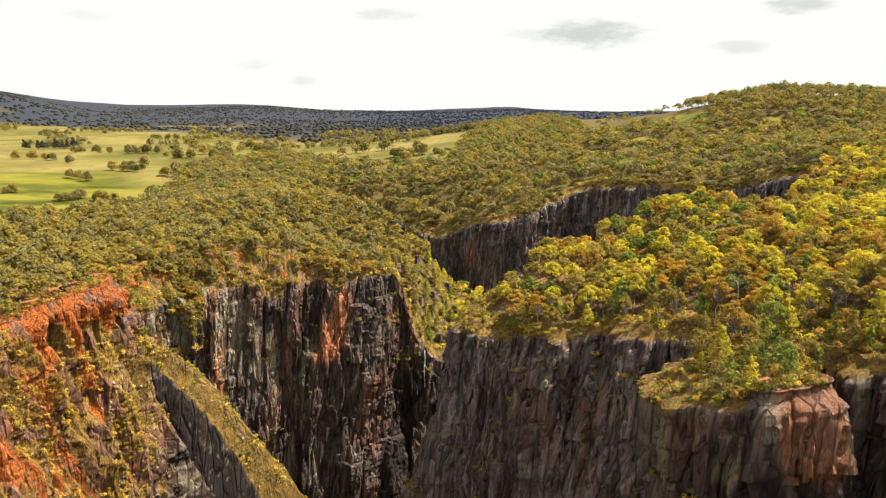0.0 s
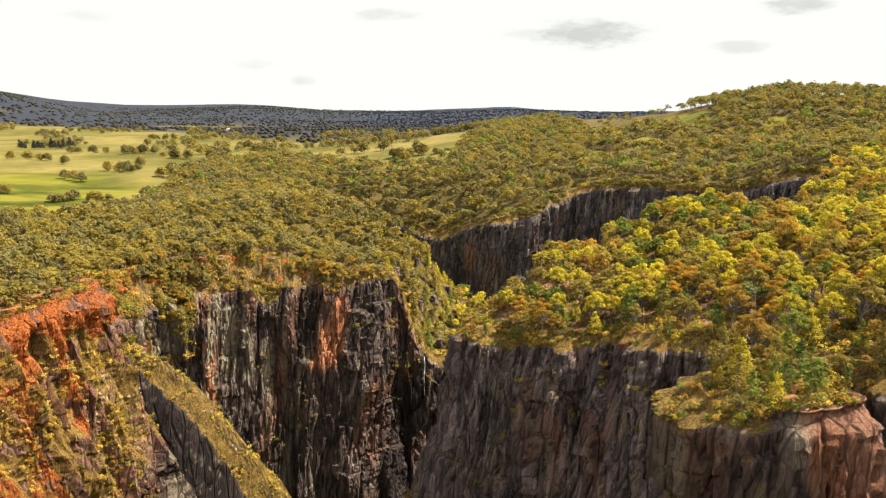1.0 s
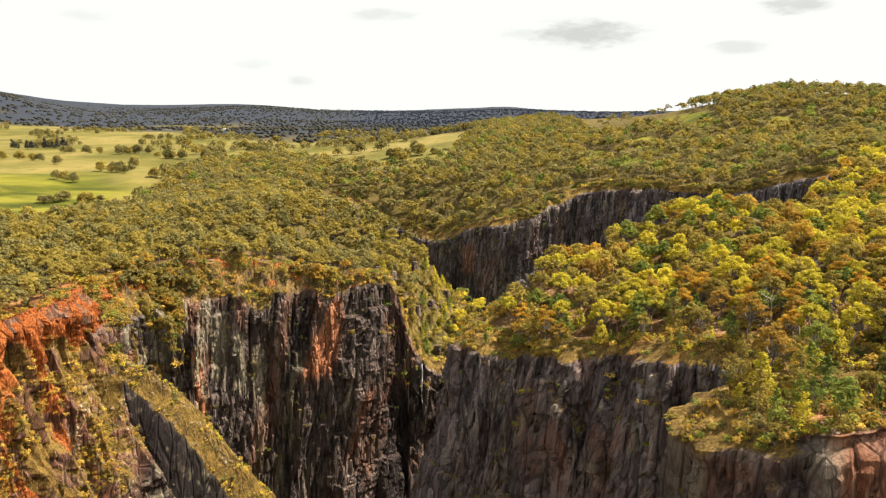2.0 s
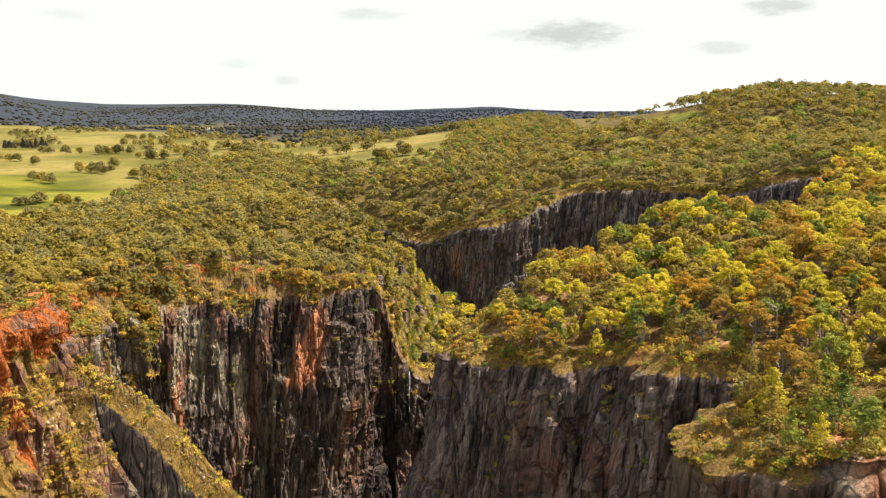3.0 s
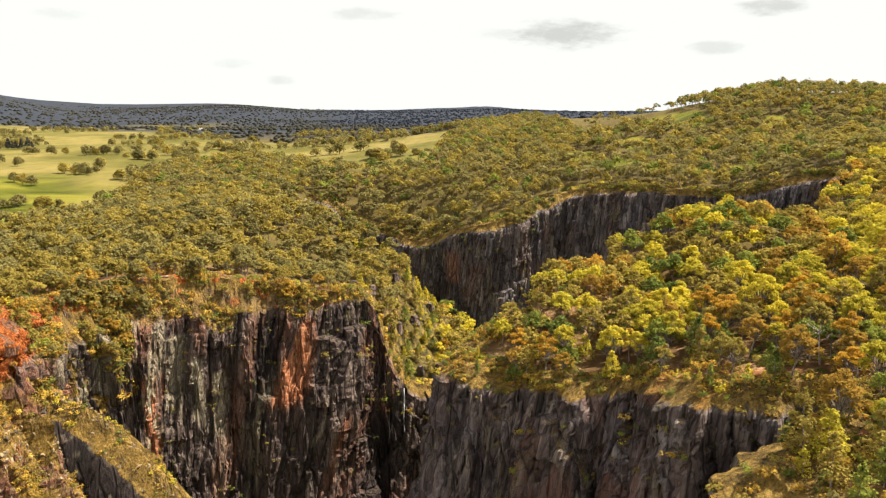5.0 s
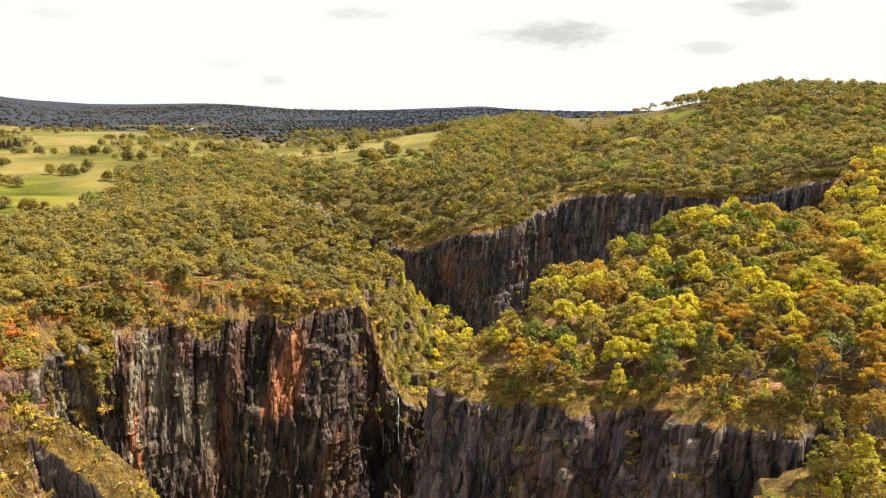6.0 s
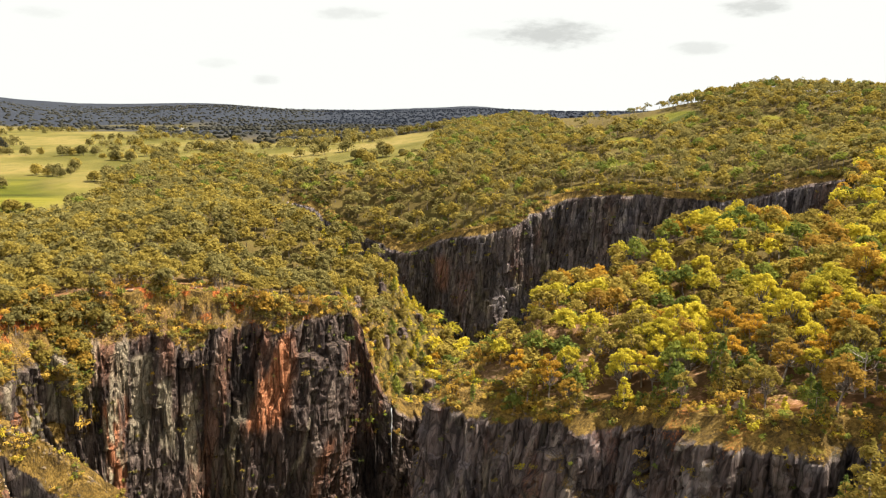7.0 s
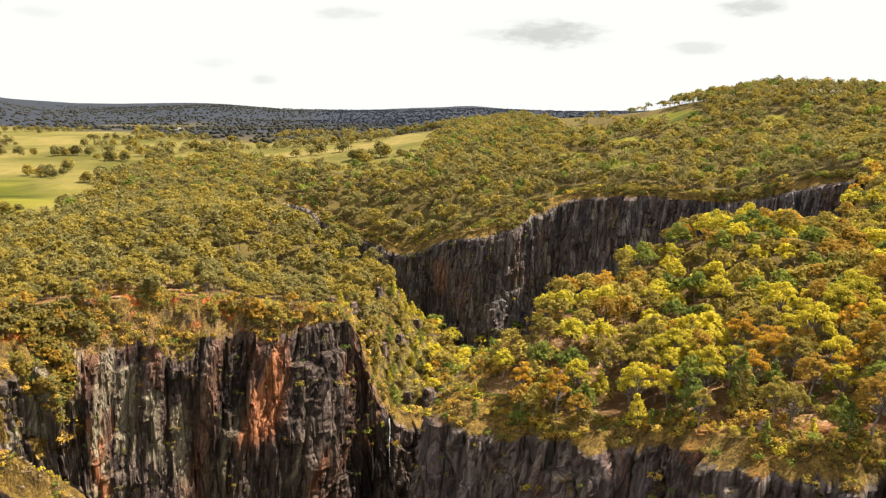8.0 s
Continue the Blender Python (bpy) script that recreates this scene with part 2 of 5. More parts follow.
# smaller ones: along the gorge rims, the wooded tongue, the hill's shoulder
KNOLLS = [(115, 275, 55, -2.5), (-70, 275, 30, 3.0), (205, 300, 62, -4.0), (-42, 518, 30, -13.0), (34, 229, 16, 9.0), (98, 264, 22, 9.0), (160, 412, 42, -10.5), (50, 428, 20, -4.0),
          (4, 490, 22, -6.0), (-240, 622, 60, 8.0), (178, 684, 44, -12.0), (58, 108, 14, 2.2), (142, 304, 34, -7.0), (420, 690, 90, -6.0)]
# rim of the lower gorge, up its west side and down its east side
RIM = [(-70, -80), (-86, 20), (-102, 110), (-111, 165), (-109, 190), (-104, 208), (-107, 230), (-99, 250), (-84, 260), (-64, 270), (-44, 274), (-30, 277), (-21, 284), (-14, 287),
       (-6, 286), (4, 290), (14, 292), (25, 286), (37, 268), (38, 249), (24, 233), (9, 221), (8, 213), (16, 209), (24, 203), (34, 191), (42, 187), (50, 171.5), (57, 163), (68, 157), (71, 149), (63, 144),
       (54, 139), (47.5, 132), (48, 123), (50, 116.5), (53, 112.5), (59, 110.5), (65.5, 111), (66.5, 121), (69, 130), (74, 131), (79, 119), (87, 100), (88, 40), (80, -80)]
# rim of the upper gorge along its far wall, then back along the near side
FAR_RIM = [(-82, 546), (-64, 536), (-48, 521), (-33, 509), (-19, 496), (-5, 482), (10, 466), (26, 450), (40, 440), (53, 440), (66, 450), (84, 458), (98, 446), (112, 430), (127, 417), (144, 406), (164, 396), (184, 385), (200, 372)]
UPPER_BACK = [(199, 364), (180, 345), (156, 318), (124, 304), (98, 297), (80, 288), (62, 272), (48, 258), (34, 246), (33, 264), (27, 287), (20, 296), (23, 335), (22, 360), (1, 384),
              (-15, 402), (-30, 440), (-44, 475), (-62, 503), (-84, 532)]
NECK = [(18, 288), (23, 335), (22, 360), (1, 384), (-15, 402), (-30, 440), (-44, 475), (-62, 503), (-84, 532)]


def softplus(v):
    return np.log1p(np.exp(np.clip(v, -30, 30) * 2)) / 2


def fbm(x, y, seed=0, octaves=4):
    """Smooth value noise from -1 to 1."""
    total, amp, norm = np.zeros_like(x, dtype=float), 1.0, 0.0
    for o in range(octaves):
        xi, yi = np.floor(x), np.floor(y)
        fx, fy = x - xi, y - yi
        fx, fy = fx * fx * (3 - 2 * fx), fy * fy * (3 - 2 * fy)
        h = lambda a, b: chance(a, b, seed + o) * 2 - 1
        total += amp * ((h(xi, yi) * (1 - fx) + h(xi + 1, yi) * fx) * (1 - fy) + (h(xi, yi + 1) * (1 - fx) + h(xi + 1, yi + 1) * fx) * fy)
        norm += amp
        amp *= 0.5
        x, y = x * 2.03 + 17.1, y * 2.03 + 5.7
    return total / norm


def chance(a, b, seed=0):
    """A fixed random number from 0 to 1 for each pair of whole numbers."""
    v = np.sin(np.asarray(a) * 127.1 + np.asarray(b) * 311.7 + seed * 74.7) * 43758.5453
    return v - np.floor(v)


def smooth(v, lo, hi):
    k = np.clip((v - lo) / (hi - lo), 0, 1)
    return k * k * (3 - 2 * k)


def line_distance(x, y, pts):
    best = np.full(np.shape(x), 1e9)
    for (ax, ay), (bx, by) in zip(pts[:-1], pts[1:]):
        dx, dy = bx - ax, by - ay
        k = np.clip(((x - ax) * dx + (y - ay) * dy) / (dx * dx + dy * dy), 0, 1)
        best = np.minimum(best, np.hypot(x - ax - k * dx, y - ay - k * dy))
    return best


def inside_of(x, y, pts):
    inside = np.zeros(np.shape(x), bool)
    for (ax, ay), (bx, by) in zip(pts, pts[1:] + pts[:1]):
        cross = (ay > y) != (by > y)
        with np.errstate(divide="ignore", invalid="ignore"):
            inside ^= cross & (x < (bx - ax) * (y - ay) / (by - ay + 1e-12) + ax)
    return inside


def depth_in(x, y, pts):
    """Metres inside an outline; negative outside."""
    d = line_distance(x, y, pts + pts[:1])
    return np.where(inside_of(x, y, pts), d, -d)


UPPER = FAR_RIM + UPPER_BACK


def plateau(x, y):
    x, y = np.asarray(x, float), np.asarray(y, float)
    u, v = x / 100, np.minimum(y, 1500) / 100
    r = np.hypot(x, y)
    z = 8.1 + 17.0 * softplus(4 - softplus(4 - u)) * (1 - 0.8 * smooth(r, 800, 1400)) + 4.37 * (v - 3) * smooth(y, -200, 250)
    for cx, cy, size, h in SWELLS + KNOLLS:
        z = z + h * np.exp(-((x - cx) ** 2 + (y - cy) ** 2) / size ** 2)
    z = z + np.maximum(0, r - 1550) * 0.042 * smooth(r, 1500, 2600)
    bearing = np.degrees(np.arctan2(x, np.maximum(y, 1)))
    z = z + 118 * np.exp(-((bearing + 36) / 7) ** 2) * smooth(r, 1500, 3000) - 30 * smooth(bearing, 4, 14) * smooth(r, 1500, 3600)
    z = z + 22 * np.exp(-((bearing + 15) / 4.5) ** 2) * smooth(r, 2600, 3600) - 14 * np.exp(-((bearing + 15) / 12) ** 2) * smooth(r, 1900, 2300) * smooth(r, 3200, 2800)
    z = z + fbm(x / 900, y / 900, 5, 3) * 22 * smooth(r, 1200, 3200)
    return z + fbm(x / 45, y / 45, 3, 3) * 1.6 + fbm(x / 9, y / 9, 9, 2) * 0.35


def land(x, y, cut=True):
    """Height of the ground sheet: plateau, the scrubby side of the neck and, if cut, the floors of both gorges."""
    x, y = np.asarray(x, float), np.asarray(y, float)
    z = plateau(x, y)
    near, up = depth_in(x, y, RIM), depth_in(x, y, UPPER)
    d = line_distance(x, y, NECK)
    side = -41 + (0.85 + 0.22 * smooth(y, 292, 335) + 0.45 * smooth(y, 335, 372)) * d + fbm(x / 14, y / 14, 21, 3) * 5.5 + 3 * smooth(y, 335, 372) + 22 * smooth(y, 470, 515)
    front = -38 + 0.3 * d + 1.85 * np.maximum(d - 24, 0) + fbm(x / 7, y / 7, 22, 3) * 3.5
    side = side + (front - side) * smooth(y, 318, 290)
    z = np.where((x < 24) & (y > 262) & (y < 530) & (up < 0) & (d < line_distance(x, y, FAR_RIM)), np.minimum(z, side), z)
    if not cut:
        return z
    lower_floor = -96 + np.clip(14 - near, 0, 14) * 1.2 + fbm(x / 12, y / 12, 31, 3) * 3 + 30 * np.exp(-((x + 82) / 26) ** 2 - ((y - 240) / 22) ** 2)
    upper_floor = -60 + np.clip(16 - up, 0, 16) * 1.0 + fbm(x / 9, y / 9, 33, 3) * 1.5
    z = np.where(up > -3.5, np.minimum(z, upper_floor), z)
    return np.where(near > -3.5, lower_floor, z)


# ---------------------------------------------------------------- mesh helpers
def mesh_object(name, verts, faces, mats, smooth_faces=True, layers=None, indices=None):
    me = bpy.data.meshes.new(name)
    verts, faces = np.asarray(verts, np.float32), np.asarray(faces, np.int32)
    k = faces.shape[1]
    me.vertices.add(len(verts))
    me.vertices.foreach_set("co", verts.ravel())
    me.loops.add(faces.size)
    me.loops.foreach_set("vertex_index", faces.ravel())
    me.polygons.add(len(faces))
    me.polygons.foreach_set("loop_start", np.arange(0, faces.size, k, dtype=np.int32))
    for m in mats:
        me.materials.append(m)
    if indices is not None:
        me.polygons.foreach_set("material_index", np.asarray(indices, np.int32))
    me.polygons.foreach_set("use_smooth", np.full(len(faces), smooth_faces))
    for key, values in (layers or {}).items():
        me.attributes.new(key, "FLOAT", "POINT").data.foreach_set("value", np.asarray(values, np.float32).ravel())
    me.update(calc_edges=True)
    me.validate()
    return new(name, me)


def grid_faces(nu, nv):
    i = np.arange(nu - 1)[:, None] * nv + np.arange(nv - 1)[None]
    return np.stack([i, i + nv, i + nv + 1, i + 1], -1).reshape(-1, 4)


def graded(lo, hi, step, far, growth=1.13):
    """Even steps from lo to hi, then widening ones out to far on both sides."""
    mid = list(np.arange(lo, hi + 0.1, step))
    s, right = step, [mid[-1]]
    while right[-1] < far:
        s *= growth
        right.append(right[-1] + s)
    s, left = step, [mid[0]]
    while left[-1] > -far:
        s *= growth
        left.append(left[-1] - s)
    return np.array(left[:0:-1] + mid + right[1:])


# ---------------------------------------------------------------- ground sheet
FIELD = [(-1600, 330), (-330, 350), (-245, 372), (-208, 425), (-222, 550), (-246, 670), (-222, 775), (-185, 850), (-120, 700), (-82, 640), (-22, 592), (16, 640), (24, 760), (70, 900),
         (-60, 1020), (-200, 1060), (-330, 1200), (-540, 1480), (-800, 1600), (-1600, 1500)]
GLADES = [(212, 652, 30, 66), (148, 415, 12, 5), (100, 452, 8, 5), (175, 400, 10, 5), (140, 470, 9, 12), (128, 502, 12, 16), (116, 540, 15, 44), (162, 560, 15, 46), (118, 428, 12, 5), (88, 466, 6, 9), (152, 362, 8, 12), (186, 505, 12, 7), (262, 560, 10, 16), (40, 452, 12, 6)]


def open_land(x, y):
    """1 in pasture and glades, 0 in woods."""
    f = smooth(depth_in(x, y, FIELD) + fbm(x / 40, y / 40, 41, 3) * 16, -6, 8)
    for cx, cy, rx, ry in GLADES + [(-492, 1640, 60, 90)]:
        f = np.maximum(f, smooth(1 - ((x - cx) / rx) ** 2 - ((y - cy) / ry) ** 2, 0, 0.5))
    r = np.hypot(x, y)
    far_fields = smooth(fbm(x / 260, y / 130, 47, 3), 0.14, 0.24) * smooth(r, 1300, 1600) * smooth(r, 2700, 2400) * smooth(-x / np.maximum(y, 1), 0.15, 0.45)
    return np.maximum(f, far_fields)


def build_ground():
    xs, ys = graded(-330, 330, 3.0, 4700), graded(40, 640, 3.0, 4700)
    X, Y = np.meshgrid(xs, ys, indexing="ij")
    Z = land(X, Y)
    rim = line_distance(X, Y, RIM)
    near, up = depth_in(X, Y, RIM), depth_in(X, Y, UPPER)
    r = np.hypot(X, Y)
    field = open_land(X, Y)
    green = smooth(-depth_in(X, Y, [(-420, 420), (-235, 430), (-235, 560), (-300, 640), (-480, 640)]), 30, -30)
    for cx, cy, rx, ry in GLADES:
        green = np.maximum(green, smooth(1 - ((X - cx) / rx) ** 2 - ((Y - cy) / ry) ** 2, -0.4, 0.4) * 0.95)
    west = smooth(-X, 20, 60)
    red = (smooth(rim, 22, 3) * west * 0.9 + smooth(rim, 12, 2) * smooth(X, 45, 60) * 0.6) * (near < 0)
    # where the ground gets the haze-blue of the far forest
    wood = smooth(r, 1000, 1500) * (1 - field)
    neck = (X < 24) & (Y > 262) & (Y < 530) & (up < 0)
    scrub = np.clip(neck * smooth(line_distance(X, Y, NECK), 50, 25) + (near > -1) + (up > -1), 0, 1)
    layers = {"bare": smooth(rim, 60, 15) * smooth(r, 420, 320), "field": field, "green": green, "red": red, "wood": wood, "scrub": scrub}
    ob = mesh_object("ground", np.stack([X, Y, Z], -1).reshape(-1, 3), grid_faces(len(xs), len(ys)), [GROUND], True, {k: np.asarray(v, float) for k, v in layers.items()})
    return tagged(ob, "rolling plateau of dry grass, red soil and leaf litter", "ground", kind="structure")


build_ground()


# ---------------------------------------------------------------- cliffs
def along(pts, step):
    """Evenly spaced points and smoothed normals (to the right of travel) on a rounded line through pts."""
    p = np.array(pts, float)
    q = np.vstack([2 * p[0] - p[1], p, 2 * p[-1] - p[-2]])
    fine = []
    for i in range(len(p) - 1):
        a, b, c, d = q[i:i + 4]
        k = np.linspace(0, 1, 24, endpoint=False)[:, None]
        fine.append(0.5 * (2 * b + (c - a) * k + (2 * a - 5 * b + 4 * c - d) * k ** 2 + (3 * b - a - 3 * c + d) * k ** 3))
    fine = np.vstack(fine + [p[-1:]])
    s = np.r_[0, np.cumsum(np.hypot(*np.diff(fine, axis=0).T))]
    t = np.arange(0, s[-1], step)
    pos = np.stack([np.interp(t, s, fine[:, 0]), np.interp(t, s, fine[:, 1])], 1)
    tan = np.gradient(pos, axis=0)
    k = max(3, int(9 / step)) | 1
    pad = np.vstack([np.repeat(tan[:1], k // 2, 0), tan, np.repeat(tan[-1:], k // 2, 0)])
    tan = np.stack([np.convolve(pad[:, i], np.ones(k) / k, "valid") for i in (0, 1)], 1)
    tan /= np.linalg.norm(tan, axis=1)[:, None]
    return pos, np.stack([tan[:, 1], -tan[:, 0]], 1), t


def columns(u, v, seed, lean=0.10):
    """Depth of a face broken into upright columns, each stepped at heights of its own."""
    out = np.zeros_like(u)
    for width, tall, amp, k in ((8.0, 36.0, 4.2, 1), (3.6, 15.0, 2.4, 2), (1.7, 6.5, 1.2, 3), (0.9, 3.0, 0.5, 4)):
        uu = u + lean * v + fbm(u / (width * 2.2), v / (tall * 0.8), seed + 60 + k, 2) * width * 0.8
        c = np.floor(uu / width)
        frac = uu / width - c
        row = np.floor((v + tall * chance(c, k, seed)) / (tall * (0.6 + 0.8 * chance(c, 7, seed + k))))
        out += amp * (chance(c, row, seed + 3 + k) - 0.45) - amp * 0.4 * np.abs(2 * frac - 1) ** 8
    return out + fbm(u / 26, v / 40, seed + 80, 3) * 4.0


def cliff(name, label, pts, profile, bottom, seed, step=0.5, vstep=0.72, paint=None, gullies=0.0, lean=0.10):
    """A rock wall hung from a stretch of rim. profile: at some of pts, the drop and run of the scrubby brow and the run of the sheer face below it."""
    pos, nor, t = along(pts, step)
    knots = np.array([np.argmin(np.hypot(*(pos - np.array(p)).T)) for p in profile])
    d1, r1, r2 = [np.interp(np.arange(len(pos)), knots, np.array(list(profile.values()), float)[:, i]) for i in range(3)]
    top = land(pos[:, 0], pos[:, 1], False) + 0.15
    top = top + fbm(t / 2.2, t * 0, seed + 13, 3) * 0.7
    k = 3
    top = np.convolve(np.r_[[top[0]] * (k // 2), top, [top[-1]] * (k // 2)], np.ones(k) / k, "valid")
    nv = int((np.max(top) - bottom) / vstep) + 6
    V = np.linspace(0, 1, nv)[None] * (top[:, None] - bottom)          # metres below the rim
    LIP = (6.5, 5.0, 3.4, 1.8)                                            # rows laid back over the plateau
    V = np.concatenate([np.full((len(pos), len(LIP)), -1.0), V], 1)
    U = np.repeat(t[:, None], V.shape[1], 1)
    rough_d1 = d1[:, None] * (1 + 0.45 * fbm(U / 9, V * 0 + seed, seed, 3))
    brow = np.clip(V / np.maximum(rough_d1, 0.1), 0, 1)
    below = np.maximum(V - rough_d1, 0)
    out = r1[:, None] * brow ** 1.3 + r2[:, None] * (below / 60.0)
    rockness = smooth(V, rough_d1 * 0.6, rough_d1 + 2.5)
    disp = columns(U, V, seed, lean) * (0.30 + 0.70 * rockness) * smooth(V, 0, 4) + fbm(U / 3, V / 3, seed + 5, 3) * 0.8 * (1 - rockness) * smooth(V, 0, 3)
    out = out - gullies * np.abs(fbm(U / 11, V / 60, seed + 7, 3)) ** 0.7 * smooth(V, 0, 12)
    out = np.maximum(out + disp + 2.6 * rockness + fbm(U / 3.5, V / 30, seed + 9, 3) * 1.6, -1.9)
    Z = top[:, None] - np.maximum(V, 0)
    for k, back in enumerate(LIP):
        out[:, k] = -back
        behind = land(pos[:, 0] - nor[:, 0] * back, pos[:, 1] - nor[:, 1] * back, False)
        Z[:, k] = np.minimum(behind - (0.5 if k == 0 else 0.0) + fbm(t / 1.8, t * 0 + back, seed + 15, 3) * 0.35, top + 2.0)
    X, Y = pos[:, :1] + nor[:, :1] * out, pos[:, 1:] + nor[:, 1:] * out
    # ledges: how flat the face is
    run = np.gradient(out, axis=1) / np.maximum(np.abs(np.gradient(V, axis=1)), 0.05)
    scrub = np.clip((1 - rockness) * 0.9 + smooth(run, 0.35, 1.2) * 0.55, 0, 1)
    layers = {"scrub": scrub, "rust": np.zeros_like(X), "pale": np.zeros_like(X), "soil": np.zeros_like(X), "wet": np.zeros_like(X), "cool": np.zeros_like(X)}
    if paint:
        paint(layers, X, Y, Z, U, V, rockness)
    lip = V < 0
    for key, value in (("wet", 0.0), ("pale", 0.0), ("cool", 0.0)):
        layers[key] = np.where(lip, value, layers[key])
    layers["scrub"] = np.where(lip, 0.9, layers["scrub"])
    nu, nw = X.shape
    ob = mesh_object(name, np.stack([X, Y, Z], -1).reshape(-1, 3), grid_faces(nu, nw)[:, ::-1], [ROCK], False, {a: np.clip(b, 0, 1) for a, b in layers.items()})
    tagged(ob, label, "cliff", kind="structure")
    return X, Y, Z, np.clip(layers["scrub"], 0, 1), nor


def stain(a, b, centre, half, soft=0.35, wave=None):
    d = np.abs(a - centre + (0 if wave is None else wave)) / half
    return smooth(d, 1 + soft, 1 - soft)


def paint_west(L, X, Y, Z, U, V, rockness):
    ragged = fbm(U / 2.2, V / 16, 4, 3)
    shear = 0.17 * (Z + 14)
    # the broad rust-red streak, the cream one and the pink one
    L["rust"] += stain(X, 0, -41.5 + 0.27 * (Z + 14), 2.4 + 2.6 * smooth(-Z, 0, 24), 0.4, ragged * 2.6) * smooth(Z, -31, -26) * smooth(Z, 0, -4) * 1.0
    L["rust"] += stain(X, 0, -18.0 + shear * 2.2, 1.4, 0.5, ragged * 2) * smooth(Z, -70, -50) * smooth(Z, -30, -38) * 0.4
    L["rust"] += stain(X, 0, -58.0 + shear * 1.2, 2.6, 0.6, ragged * 4) * smooth(Z, 6, -4) * 0.25
    L["rust"] += smooth(fbm(U / 6, V / 30, 14, 3), 0.15, 0.5) * smooth(Z, -12, -2) * 0.3
    for at_x, half, low, high in ((-77.2, 2.3, -25, -3), (-71.5, 1.3, -30, -10), (-66.0, 1.2, -36, -16), (-93.0, 1.8, -14, 3), (-81.5, 1.0, -12, 2)):
        L["pale"] += stain(X, 0, at_x, half, 0.35, ragged * 1.4) * smooth(Z, low - 4, low + 2) * smooth(Z, high + 1, high - 1) * 0.65
    L["pale"] += stain(X, 0, -88.0, 1.8, 0.4, ragged * 2.5) * smooth(Z, -16, -8) * smooth(Z, 6, 2) * 0.6
    L["pale"] += stain(X, 0, -27 + shear * 2, 0.5, 0.5, ragged * 1.5) * smooth(Z, -50, -42) * smooth(Z, -24, -30) * 0.7
    L["pale"] += stain(X, 0, -51 + shear, 1.6, 0.5, ragged * 3) * smooth(Z, -18, -28) * 0.45
    L["pale"] += smooth(fbm((U + 0.2 * V) / 3, V / 28, 24, 3), 0.2, 0.55) * 0.25 * smooth(X, -35, -60)
    pink = stain(X, 0, -82.6, 1.5, 0.4, ragged * 0.9) * smooth(Z, -46, -38) * smooth(Z, -11, -15)
    L["rust"] += pink * 0.9
    L["pale"] += pink * smooth(fbm(U / 1.1, V / 7, 37, 3), 0.0, 0.3)
    L["soil"] += smooth(V, 15, 2) * smooth(fbm(U / 5, V / 4, 34, 3), -0.2, 0.4) * smooth(X, -20, -40) * 0.8
    scarp = smooth(V, 12, 7) * smooth(X, -93, -98) * smooth(Y, 226, 216)
    L["soil"] += scarp * 1.1
    L["scrub"] *= 1 - scarp
    # darker columns; the recess beside the rust streak is darkened by colour
    L["wet"] += smooth(fbm(U / 6, V / 40, 124, 3), 0.1, 0.45) * 0.45 * rockness
    L["wet"] += stain(X, 0, -52.5 + shear, 5.0, 0.4, ragged * 2.5) * smooth(Z, 2, -4) * smooth(Z, -45, -25) * 0.6
    # dark wet rock round the waterfall
    L["wet"] += stain(X, 0, -8 + shear, 5.0, 0.5, ragged * 2.5) * smooth(Z, -34, -42) * 0.7
    L["wet"] = (L["wet"] + 0.22 * rockness) * (1 - pink)
    L["scrub"] *= (1 - 0.8 * np.clip(L["rust"] + L["pale"], 0, 1) * rockness) * (1 - 0.4 * smooth(V, 1, 4))
    L["scrub"] += smooth(fbm(U / 5, V / 6, 128, 3), 0.05, 0.25) * smooth(X, -83, -88) * smooth(Z, -26, -16) * 0.8


